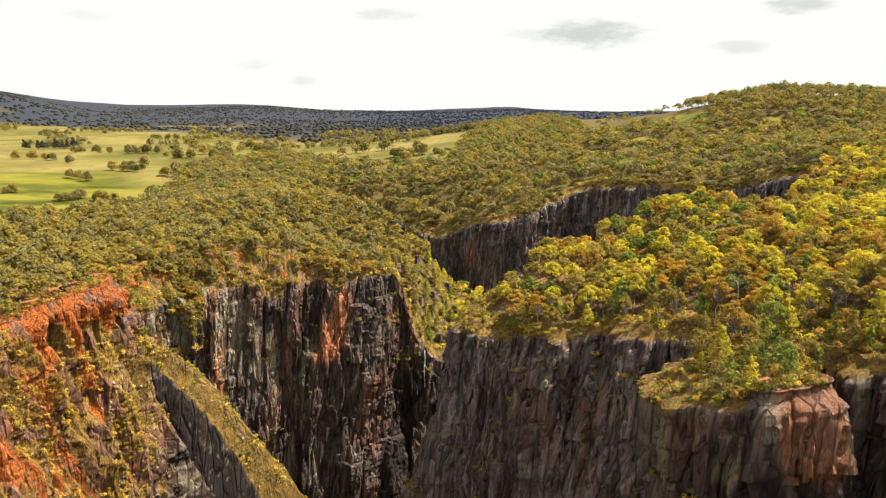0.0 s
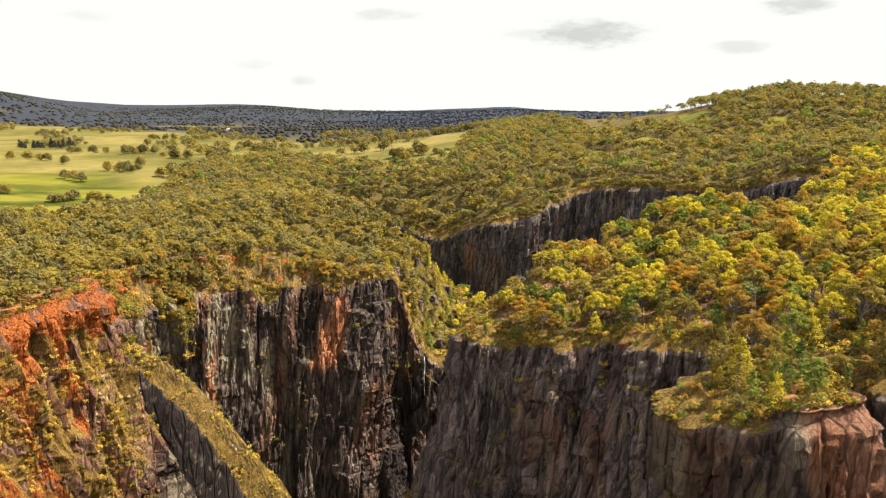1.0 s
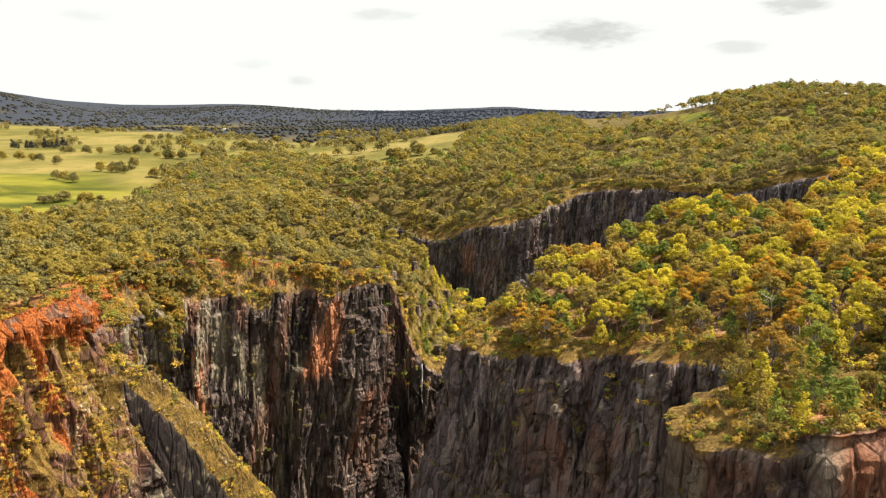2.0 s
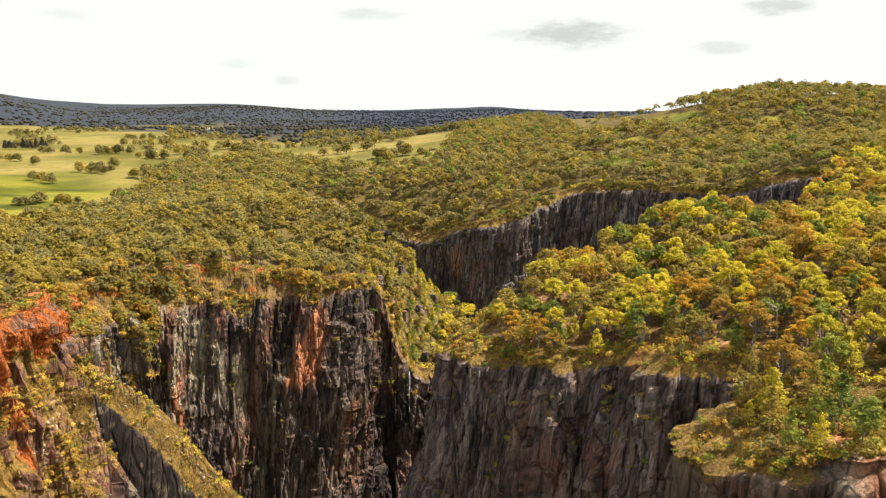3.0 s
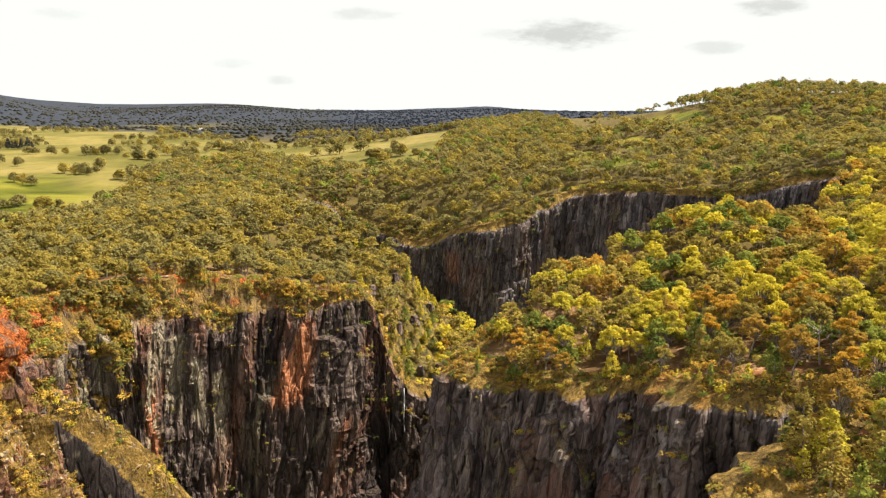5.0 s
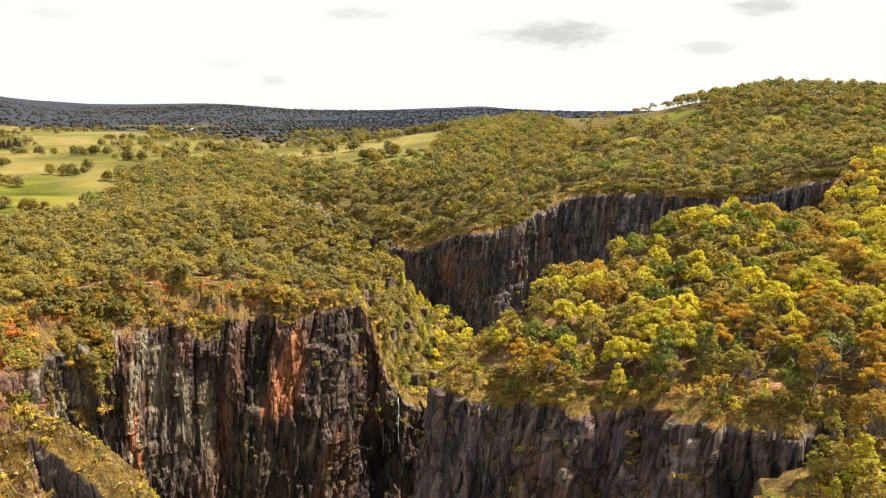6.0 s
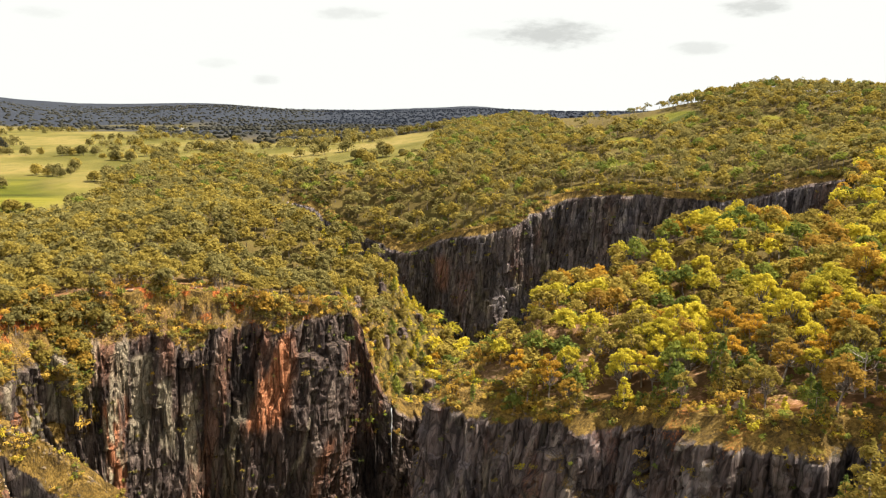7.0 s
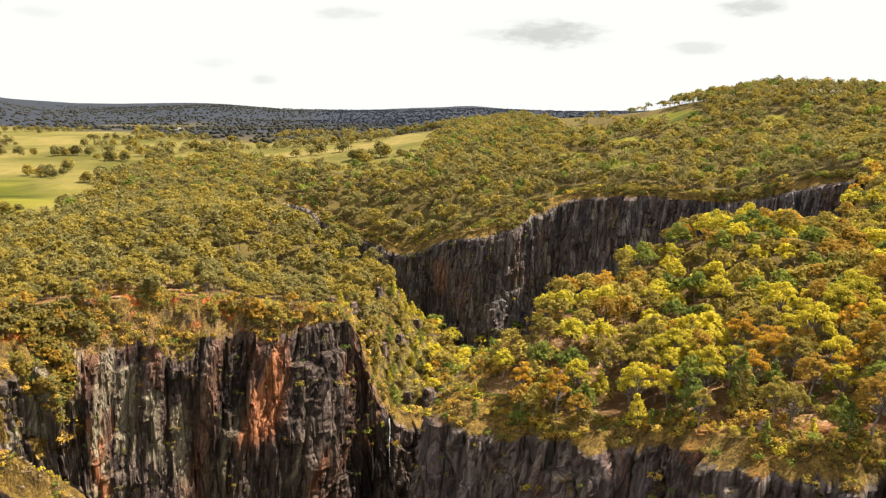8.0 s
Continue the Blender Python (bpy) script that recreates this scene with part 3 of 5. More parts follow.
def paint_bank(L, X, Y, Z, U, V, rockness):
    patch = fbm(U / 7, V / 24, 54, 3)
    edge = V + 7 * fbm(U / 4, V / 5, 46, 3)
    L["soil"] += smooth(edge, 12, 6) * smooth(Y, 165, 190) * smooth(fbm(U / 3, V / 3, 44, 3), -0.45, 0.0) + (V < 0) * 1.2 * smooth(Y, 165, 185)
    L["wet"] += smooth(edge, 15, 8) * smooth(fbm(U / 1.6, V / 4, 48, 3), 0.1, 0.3) * 0.9
    L["soil"] -= smooth(edge, 15, 8) * smooth(fbm(U / 1.6, V / 4, 48, 3), 0.1, 0.3) * 0.9
    L["soil"] += 0.36 + 0.4 * smooth(patch, 0.0, 0.4)
    L["rust"] += 0.3
    L["wet"] += smooth(fbm(U / 4, V / 9, 58, 3), 0.1, 0.4) * 0.8 * smooth(V, 10, 20)
    L["scrub"] = np.clip(0.85 + 0.7 * fbm(U / 5, V / 8, 64, 3) - 0.35 * smooth(patch, 0.1, 0.4) - 1.3 * smooth(edge, 10, 6) * smooth(Y, 168, 186), 0, 1)
    # bare broken rock low down, beside the spur
    bare_rock = smooth(Y - 183 - 0.65 * np.maximum(Z + 32, 0), -1.5, 2.5) * smooth(Z, -4, -9)
    lumps = smooth(fbm(U / 2.0, V / 1.6, 68, 4), 0.0, 0.25)
    for key in ("scrub", "soil", "rust"):
        L[key] = L[key] * (1 - (0.9 - 0.5 * smooth(X, -86, -91)) * bare_rock)
    # darker gaps in the scrub and soil
    gaps = smooth(fbm(U / 2.4, V / 3.2, 78, 3), 0.05, 0.3)
    L["scrub"] *= 1 - 0.6 * gaps
    L["soil"] *= 1 - 0.4 * gaps * smooth(V, 10, 16)
    L["wet"] += gaps * 0.6 * smooth(V, 10, 16)
    # scree and lumps coloured paler and warmer, as if the sun reached them
    scree = bare_rock * smooth(X, -84, -89)
    L["scrub"] += scree * (0.15 + 0.45 * lumps)
    L["rust"] += scree * 0.3
    L["pale"] += bare_rock * lumps * (0.45 + 0.5 * smooth(X, -86, -91))
    L["wet"] = L["wet"] * (1 - bare_rock) + bare_rock * (1 - 0.7 * smooth(X, -85, -90)) * (1 - 0.5 * lumps)


def paint_east(L, X, Y, Z, U, V, rockness):
    prom = smooth(X, 44, 50) * smooth(Y, 128, 116) * smooth(X, 69, 66)
    L["rust"] += prom * smooth(fbm(U / 4, V / 12, 74, 3) + 0.75 * smooth(X, 53, 58) * smooth(Z, -2, 12) - 0.35 * smooth(Z, 4, -10), 0.05, 0.5) * 0.52
    L["soil"] += prom * smooth(V, 4, 0.5) * smooth(fbm(U / 3, V / 3, 76, 3), -0.2, 0.3) * 0.5
    L["scrub"] *= 1 - 0.85 * smooth(X, 47, 52) * smooth(Y, 122, 117)
    L["pale"] += smooth(fbm(U / 2.5, V / 18, 84, 3), 0.3, 0.6) * 0.35
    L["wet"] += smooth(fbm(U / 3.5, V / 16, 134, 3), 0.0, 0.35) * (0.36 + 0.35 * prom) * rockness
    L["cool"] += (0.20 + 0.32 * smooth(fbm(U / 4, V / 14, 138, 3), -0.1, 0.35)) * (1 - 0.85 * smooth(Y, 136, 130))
    # the promontory's face grows darker below its rim
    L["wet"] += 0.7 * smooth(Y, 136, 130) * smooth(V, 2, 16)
    # sunlight on the promontory's left corner, painted as paler rock
    L["pale"] += stain(Y, 0, 128, 5, 0.5) * smooth(X, 46, 42) * 0.2
    L["scrub"] *= 1 - 0.45 * smooth(fbm(U / 4, V / 4, 96, 3), -0.2, 0.3)
    L["scrub"] = np.maximum(L["scrub"], 0.85 * smooth(V, 4.0 + 5.0 * smooth(Y, 145, 140) * smooth(Y, 120, 124), 1.5) * (1 - smooth(X, 51, 54) * smooth(Y, 120, 116)))
    L["soil"] += smooth(Y, 154, 164) * smooth(X, 30, 44) * smooth(V, 16, 4) * smooth(fbm(U / 5, V / 5, 94, 3), -0.2, 0.3) * 0.45


def paint_far(L, X, Y, Z, U, V, rockness):
    # haze over the far wall, painted as a cooler grey
    L["cool"] += 0.35 + 0.4 * smooth(fbm(U / 9, V / 14, 105, 3), -0.1, 0.3)
    L["scrub"] *= 1 - 0.85 * rockness
    L["pale"] += smooth(fbm(U / 3, V / 14, 104, 3), 0.2, 0.5) * 0.3
    L["wet"] += smooth(fbm(U / 9, V / 30, 108, 3), 0.0, 0.4) * 0.4
    L["rust"] += stain(X, 0, 17, 3.5, 0.5) * stain(Z, 0, -20, 9, 0.4) * 0.45


W0, W1 = RIM.index((-104, 208)), RIM.index((14, 292))
west_wall = cliff("cliff_west", "dark columnar rock wall with rust-red and cream streaks", RIM[W0:W1 + 1],
                  {(-104, 208): (9, 4, 6), (-107, 230): (12, 8, 6), (-84, 260): (14, 8, 5), (-64, 270): (13, 6, 5), (-44, 274): (8, 4, 5), (-30, 277): (3, 2, 7),
                   (-14, 287): (2, 2, 8), (14, 292): (2, 1, 6)}, -100, 11, paint=paint_west, lean=0.15)
west_bank = cliff("cliff_bank", "steep bank of orange soil, dry grass and crumbling rock", RIM[1:W0 + 2],
                  {(-86, 20): (10, 5, 22), (-102, 110): (10, 5, 22), (-111, 165): (2, 1.5, 22), (-104, 208): (1.5, 1, 20), (-107, 230): (2, 1, 17)}, -95, 17, step=0.6, vstep=0.8, paint=paint_bank, gullies=13.0)
E0 = RIM.index((24, 233))
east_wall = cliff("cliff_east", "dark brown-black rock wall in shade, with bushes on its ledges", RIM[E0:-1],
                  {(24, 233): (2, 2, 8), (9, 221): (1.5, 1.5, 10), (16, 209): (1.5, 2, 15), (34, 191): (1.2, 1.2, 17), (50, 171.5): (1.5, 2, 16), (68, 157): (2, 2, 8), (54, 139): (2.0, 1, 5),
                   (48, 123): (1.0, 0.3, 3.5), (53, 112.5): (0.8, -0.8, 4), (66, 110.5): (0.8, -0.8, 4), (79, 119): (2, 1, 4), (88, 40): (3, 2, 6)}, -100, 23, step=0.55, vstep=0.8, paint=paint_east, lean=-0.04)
far_wall = cliff("cliff_far", "shaded grey rock wall of the upper gorge", FAR_RIM, {(-82, 546): (3, 2, 6), (200, 372): (3, 2, 6)}, -62, 41, step=0.8, vstep=0.9, paint=paint_far)

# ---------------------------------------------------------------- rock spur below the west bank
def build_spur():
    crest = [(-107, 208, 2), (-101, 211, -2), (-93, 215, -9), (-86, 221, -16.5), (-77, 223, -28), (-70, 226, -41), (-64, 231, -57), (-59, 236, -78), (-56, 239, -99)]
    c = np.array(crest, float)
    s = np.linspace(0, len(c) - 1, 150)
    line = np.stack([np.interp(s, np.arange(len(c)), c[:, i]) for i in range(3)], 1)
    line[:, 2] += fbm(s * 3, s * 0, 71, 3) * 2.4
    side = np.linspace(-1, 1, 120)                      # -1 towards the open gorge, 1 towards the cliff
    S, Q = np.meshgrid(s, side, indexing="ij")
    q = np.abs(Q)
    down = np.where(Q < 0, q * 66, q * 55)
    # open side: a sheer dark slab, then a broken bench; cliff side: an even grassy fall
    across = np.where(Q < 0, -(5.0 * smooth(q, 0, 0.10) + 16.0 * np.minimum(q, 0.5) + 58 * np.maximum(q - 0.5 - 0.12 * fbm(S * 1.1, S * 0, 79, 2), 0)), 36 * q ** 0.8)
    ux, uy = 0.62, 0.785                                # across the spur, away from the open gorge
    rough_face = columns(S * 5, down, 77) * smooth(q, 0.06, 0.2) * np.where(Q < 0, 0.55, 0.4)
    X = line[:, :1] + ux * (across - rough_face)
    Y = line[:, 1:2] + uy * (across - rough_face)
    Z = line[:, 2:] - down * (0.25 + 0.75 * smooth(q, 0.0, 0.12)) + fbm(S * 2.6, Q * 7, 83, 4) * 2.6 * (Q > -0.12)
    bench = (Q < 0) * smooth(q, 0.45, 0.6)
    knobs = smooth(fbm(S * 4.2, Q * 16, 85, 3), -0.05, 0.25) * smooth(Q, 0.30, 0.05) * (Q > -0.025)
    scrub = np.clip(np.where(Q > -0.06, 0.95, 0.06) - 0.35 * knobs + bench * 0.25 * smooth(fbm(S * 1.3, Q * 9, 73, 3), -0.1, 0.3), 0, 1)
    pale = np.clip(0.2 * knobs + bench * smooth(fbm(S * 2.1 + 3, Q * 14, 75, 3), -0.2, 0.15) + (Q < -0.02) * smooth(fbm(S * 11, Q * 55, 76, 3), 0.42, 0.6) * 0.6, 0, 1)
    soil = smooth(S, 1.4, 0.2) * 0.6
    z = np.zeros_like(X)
    # slab near-black: dark wet rock with its shade put into the colour
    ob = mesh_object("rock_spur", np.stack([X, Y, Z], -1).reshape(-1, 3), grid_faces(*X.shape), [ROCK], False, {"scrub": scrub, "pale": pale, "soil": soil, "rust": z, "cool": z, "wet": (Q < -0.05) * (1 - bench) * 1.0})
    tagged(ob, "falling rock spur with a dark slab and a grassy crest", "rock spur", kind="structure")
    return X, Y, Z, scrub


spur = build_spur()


# ---------------------------------------------------------------- trees
def tube(points, radii, sides=5):
    """A tapered bent tube as triangles."""
    p = np.array(points, float)
    verts, faces = [], []
    ang = np.arange(sides) * 2 * math.pi / sides
    for i, (c, r) in enumerate(zip(p, radii)):
        d = p[min(i + 1, len(p) - 1)] - p[max(i - 1, 0)]
        d = d / (np.linalg.norm(d) + 1e-9)
        a = np.cross(d, (0.3, 0.9, 0.2))
        a /= np.linalg.norm(a)
        b = np.cross(d, a)
        verts.append(c + r * (np.cos(ang)[:, None] * a + np.sin(ang)[:, None] * b))
    for i in range(len(p) - 1):
        for k in range(sides):
            o, q = i * sides + k, i * sides + (k + 1) % sides
            faces += [(o, q, q + sides), (o, q + sides, o + sides)]
    return np.vstack(verts), np.array(faces)


def joined(pieces):
    vs, fs, n = [], [], 0
    for v, f in pieces:
        vs.append(v)
        fs.append(np.asarray(f) + n)
        n += len(v)
    return np.vstack(vs), np.vstack(fs)


def leaf_cloud(rng, centre, radii, count, size, lift=0.25, turn=0.45):
    """Loose leaf sprays over a rounded clump: mostly on its shell, more on the upper side."""
    d = rng.normal(size=(count, 3))
    d[:, 2] += lift
    d /= np.linalg.norm(d, axis=1)[:, None]
    p = np.array(centre) + d * np.array(radii) * rng.uniform(0.55, 1.08, (count, 1))
    n = d * 0.7 + rng.normal(size=(count, 3)) * turn + (0, 0, 0.7)
    n /= np.linalg.norm(n, axis=1)[:, None]
    a = np.cross(n, rng.normal(size=(count, 3)))
    a /= np.linalg.norm(a, axis=1)[:, None]
    b = np.cross(n, a)
    s = size * rng.uniform(0.6, 1.35, (count, 1))
    v = np.stack([p + a * s * 0.62, p - a * s * 0.30 + b * s * 0.50, p - a * s * 0.34 - b * s * 0.46], 1)
    return v.reshape(-1, 3), np.arange(count * 3).reshape(-1, 3)


def gum(seed, h=10.0, wide=8.5, clumps=13, leaves=85, leaf=0.55, sides=5, limbs=True, tall=0.66):
    """A eucalypt: leaning trunk that forks into limbs, each with a flat-topped clump of leaves. Returns wood and leaves."""
    rng = np.random.default_rng(seed)
    lean = rng.normal(size=2) * 0.05 * h
    fork = np.array((lean[0], lean[1], h * rng.uniform(0.30, 0.45)))
    wood = [tube([(0, 0, -0.8), (lean[0] * 0.4, lean[1] * 0.4, fork[2] * 0.5), fork], (0.024 * h, 0.019 * h, 0.015 * h), sides)]
    crown = []
    for i in range(clumps):
        a = i * 2.4 + rng.uniform(-0.5, 0.5)
        r = wide * 0.37 * math.sqrt((i + 0.4) / clumps)
        z = h * (0.86 - 0.33 * (r / (wide * 0.4)) ** 2) + rng.normal() * 0.05 * h
        c = np.array((lean[0] + r * math.cos(a), lean[1] + r * math.sin(a), z))
        k = wide * rng.uniform(0.9, 1.4) * 0.44 / math.sqrt(clumps)
        crown.append(leaf_cloud(rng, c, (k, k, k * tall), leaves, leaf, 0.5))
        if limbs:
            mid = fork * 0.45 + c * 0.55 + rng.normal(size=3) * 0.25 + (0, 0, -0.04 * h)
            wood.append(tube([fork, mid, c], (0.010 * h, 0.007 * h, 0.003 * h), 3))
    return joined(wood), joined(crown)


def shade_tree(seed, h=9.0, wide=9.5, clumps=7, leaves=14, leaf=1.6, sides=3, turn=0.3):
    """A full round-headed tree whose crown comes low."""
    rng = np.random.default_rng(seed)
    wood = [tube([(0, 0, -0.8), (0.1, 0, h * 0.2), (0, 0.2, h * 0.6)], (0.3, 0.24, 0.12), sides)]
    crown = []
    for i in range(clumps):
        a, f = i * 2.4 + rng.uniform(-0.4, 0.4), (i + 0.5) / clumps
        r = wide * 0.30 * math.sqrt(1 - f * 0.9) * rng.uniform(0.7, 1.15)
        k = wide * rng.uniform(0.20, 0.29)
        crown.append(leaf_cloud(rng, (r * math.cos(a), r * math.sin(a), h * (0.30 + 0.50 * f)), (k, k, k * 0.75), leaves, leaf, 0.3, turn))
    return joined(wood), joined(crown)


def dome(seed, h=6.0, wide=13.5):
    """A whole crown far away: an uneven leafy mound."""
    r = np.random.default_rng(seed)
    wood = tube([(0, 0, -0.8), (0, 0, h * 0.4)], (0.3, 0.2), 3)
    rings = []
    for f, k in ((0.12, 0.40), (0.55, 0.50), (0.86, 0.30)):
        q = np.arange(6) * math.pi / 3 + f * 2
        k = k * wide * r.uniform(0.75, 1.25, 6)
        rings.append(np.stack([np.cos(q) * k, np.sin(q) * k, h * f * r.uniform(0.85, 1.12, 6)], 1))
    v = np.vstack(rings + [[(0, 0, h)]])
    faces = []
    for o in (0, 6):
        faces += [(o + k, o + (k + 1) % 6, o + 6 + (k + 1) % 6) for k in range(6)] + [(o + k, o + 6 + (k + 1) % 6, o + 6 + k) for k in range(6)]
    faces += [(12 + k, 12 + (k + 1) % 6, 18) for k in range(6)]
    return wood, (v, np.array(faces))


def cypress(seed, h=8.4, wide=5.2, tiers=9, leaves=84, leaf=0.5, sides=5):
    """An upright native pine: straight stem and ragged tiers that narrow to a loose tip."""
    rng = np.random.default_rng(seed)
    bend = rng.normal(size=2) * 0.25
    wood = [tube([(0, 0, -0.8), (bend[0], bend[1], h * 0.5), (bend[0], bend[1], h * 0.95)], (0.16, 0.11, 0.03), sides)]
    crown = []
    for i in range(tiers):
        f = (i + 0.5) / tiers
        r = wide * 0.5 * (1 - f) ** 0.8 * rng.uniform(0.55, 1.25) + 0.3
        z = h * (0.20 + 0.78 * f)
        for k in range(3):
            a = rng.uniform(0, 6.28)
            c = (bend[0] + math.cos(a) * r * 0.6, bend[1] + math.sin(a) * r * 0.6, z + rng.normal() * 0.35)
            crown.append(leaf_cloud(rng, c, (r * 0.55, r * 0.55, h / tiers * 0.60), leaves // 3, leaf, 0.1))
            if k == 0:
                wood.append(tube([(bend[0], bend[1], z - 0.3), c], (0.05, 0.02), 3))
    return joined(wood), joined(crown)


def shrub(seed, wide=2.4, leaves=110, leaf=0.36):
    rng = np.random.default_rng(seed)
    wood = [tube([(0, 0, -0.5), (rng.normal() * 0.2, rng.normal() * 0.2, wide * 0.35)], (0.07, 0.03), 3)]
    crown = []
    for i in range(4):
        c = (rng.normal() * wide * 0.22, rng.normal() * wide * 0.22, wide * rng.uniform(0.25, 0.5))
        wood.append(tube([(0, 0, 0), c], (0.04, 0.015), 3))
        crown.append(leaf_cloud(rng, c, (wide * 0.3, wide * 0.3, wide * 0.24), leaves // 4, leaf))
    return joined(wood), joined(crown)


def bare(seed, h=8.0):
    """A dead tree: trunk and crooked bare limbs."""
    rng = np.random.default_rng(seed)
    parts = [tube([(0, 0, -0.8), (0.2, 0, h * 0.4), (0.3, 0.2, h * 0.8), (0.1, 0.3, h)], (0.19, 0.14, 0.07, 0.02), 5)]
    for i in range(9):
        z = h * rng.uniform(0.35, 0.85)
        a, ln = rng.uniform(0, 6.28), rng.uniform(1.2, 2.8)
        mid = (0.25 + math.cos(a) * ln * 0.5, 0.1 + math.sin(a) * ln * 0.5, z + ln * 0.25)
        tip = (0.25 + math.cos(a + 0.4) * ln, 0.1 + math.sin(a + 0.4) * ln, z + ln * rng.uniform(0.4, 0.9))
        parts += [tube([(0.25, 0.1, z), mid, tip], (0.06, 0.04, 0.012), 3),
                  tube([mid, (mid[0] + rng.normal() * 0.6, mid[1] + rng.normal() * 0.6, mid[2] + 0.9)], (0.03, 0.008), 3)]
    return joined(parts)


def tree_thing(name, made, leaf_name, label, category, group):
    """An Empty at the foot with a trunk and a crown as its parts."""
    foot = new(name)
    foot.empty_display_size = 0.5
    tagged(foot, label, category, group)
    wood, crown = made
    for part_name, (v, f), mat, flat in (("trunk", wood, BARK, True), ("crown", crown, LEAVES[leaf_name], False)):
        ob = mesh_object(part_name, v, f, [mat], flat, {"tint": np.zeros(len(v))})
        ob.parent = foot
    return foot


rng = np.random.default_rng(5)


def scatter(x0, x1, y0, y1, gap, seed):
    r = np.random.default_rng(seed)
    xs, ys = np.meshgrid(np.arange(x0, x1, gap), np.arange(y0, y1, gap), indexing="ij")
    x = xs.ravel() + r.uniform(-0.5, 0.5, xs.size) * gap
    y = ys.ravel() + r.uniform(-0.5, 0.5, xs.size) * gap
    return x, y


def free_of_gorges(x, y, margin):
    return (depth_in(x, y, RIM) < -margin) & (depth_in(x, y, UPPER) < -margin)


def plant(protos, x, y, size, seed):
    """Copies of ready-made trees, each turned and scaled in its own way."""
    r = np.random.default_rng(seed)
    z = land(x, y, False)
    for i in range(len(x)):
        o = protos[int(r.integers(len(protos)))]
        k = size * r.uniform(0.72, 1.22)
        m = pose(x[i], y[i], z[i] - 0.15, r.normal() * 3, r.normal() * 3, r.uniform(0, 360)) @ Matrix.Diagonal((k * r.uniform(0.9, 1.1), k, k * r.uniform(0.85, 1.15), 1))
        done = copy_thing(o, m)
        done.matrix_basis = m


def woods(name, label, makers, x, y, kinds, size, seed, z=None, spread=(0.7, 1.25), rounded=False):
    """Many trees as one mesh: makers are (wood, leaves) pairs, kinds the leaf colour of each tree."""
    r = np.random.default_rng(seed)
    z = land(x, y, False) - 0.2 if z is None else z
    V, F, M, T, n = [], [], [], [], 0
    which = r.integers(len(makers), size=len(x))
    for w_i, (wood, crown) in enumerate(makers):
        sel = np.nonzero(which == w_i)[0]
        if not len(sel):
            continue
        v = np.vstack([wood[0], crown[0]])
        f = np.vstack([wood[1], crown[1] + len(wood[0])])
        a = r.uniform(0, 2 * math.pi, len(sel))
        k = size * r.uniform(*spread, len(sel))
        kz = k * r.uniform(0.85, 1.15, len(sel))
        ca, sa = (np.cos(a) * k)[:, None], (np.sin(a) * k)[:, None]
        P = np.stack([ca * v[:, 0] - sa * v[:, 1] + x[sel][:, None], sa * v[:, 0] + ca * v[:, 1] + y[sel][:, None], kz[:, None] * v[:, 2] + z[sel][:, None]], -1)
        V.append(P.reshape(-1, 3))
        F.append((f[None] + (np.arange(len(sel)) * len(v))[:, None, None] + n).reshape(-1, 3))
        n += len(sel) * len(v)
        is_wood = np.arange(len(f)) < len(wood[1])
        M.append(np.where(is_wood[None], 0, 1 + kinds[sel][:, None]).ravel())
        T.append(np.repeat(r.uniform(0, 1, len(sel)), len(v)))
    ob = mesh_object(name, np.vstack(V), np.vstack(F), [BARK] + [LEAVES[k] for k in LEAF_NAMES], rounded, {"tint": np.concatenate(T)}, np.concatenate(M))
    return tagged(ob, label, "trees", kind="stuff")


def kinds_for(n, weights, seed):
    """Leaf colours drawn by weight."""
    r = np.random.default_rng(seed)
    p = np.array([weights.get(k, 0) for k in LEAF_NAMES], float)
    return r.choice(len(LEAF_NAMES), n, p=p / p.sum())


# mother trees stand among the others
def mother(name, made, leaf_name, label, category, group, x, y):
    o = tree_thing(name, made, leaf_name, label, category, group)
    o.matrix_basis = pose(x, y, float(land(np.array([x]), np.array([y]))[0]) - 0.15)
    return o


east_protos = []
for i, (leaf_name, words) in enumerate((("olive", "olive-green"), ("yellow", "bright yellow-green"), ("russet", "russet-brown"), ("orange", "orange-brown"), ("yellow", "bright yellow-green"),
                                        ("olive", "olive-green"), ("yellow", "yellow-olive"), ("olive", "olive-green"), ("yellow", "bright yellow-green"), ("green", "fresh green"))):
    east_protos.append(mother("gum_tree", gum(100 + i, 11.0, 8.4, 26, 88, 0.37), leaf_name, f"{words} eucalypt with a domed crown on the plateau", "tree", "gums on the east plateau", 84 + 7 * i, 200 + 5 * (i % 3)))
pine_protos = [mother("native_pine", cypress(200 + i, 8.6, 5.4, 9, 96, 0.42), k, f"{wd} upright native pine near the cliff edge", "tree", "pines along the rim", 62 + 4 * i, 126 + 2 * i)
               for i, (k, wd) in enumerate((("green", "fresh green"), ("olive", "dull olive"), ("yellow", "sunlit yellow-green")))]
shrub_protos = [mother("shrub", shrub(300 + i), k, f"{wd} shrub rooted on the cliff brow", "shrub", "shrubs on the brow", 56 + 3 * i, 172 + i)
                for i, (k, wd) in enumerate((("olive", "olive"), ("russet", "russet-brown"), ("grey", "grey-green"), ("green", "dark green")))]
dead = mesh_object("dead_tree", *bare(400), [DEADWOOD], True)
tagged(dead, "bleached dead tree with bare crooked limbs", "tree", "dead trees")
dead.matrix_basis = pose(63, 118, float(land(np.array([63.0]), np.array([118.0]))[0]))

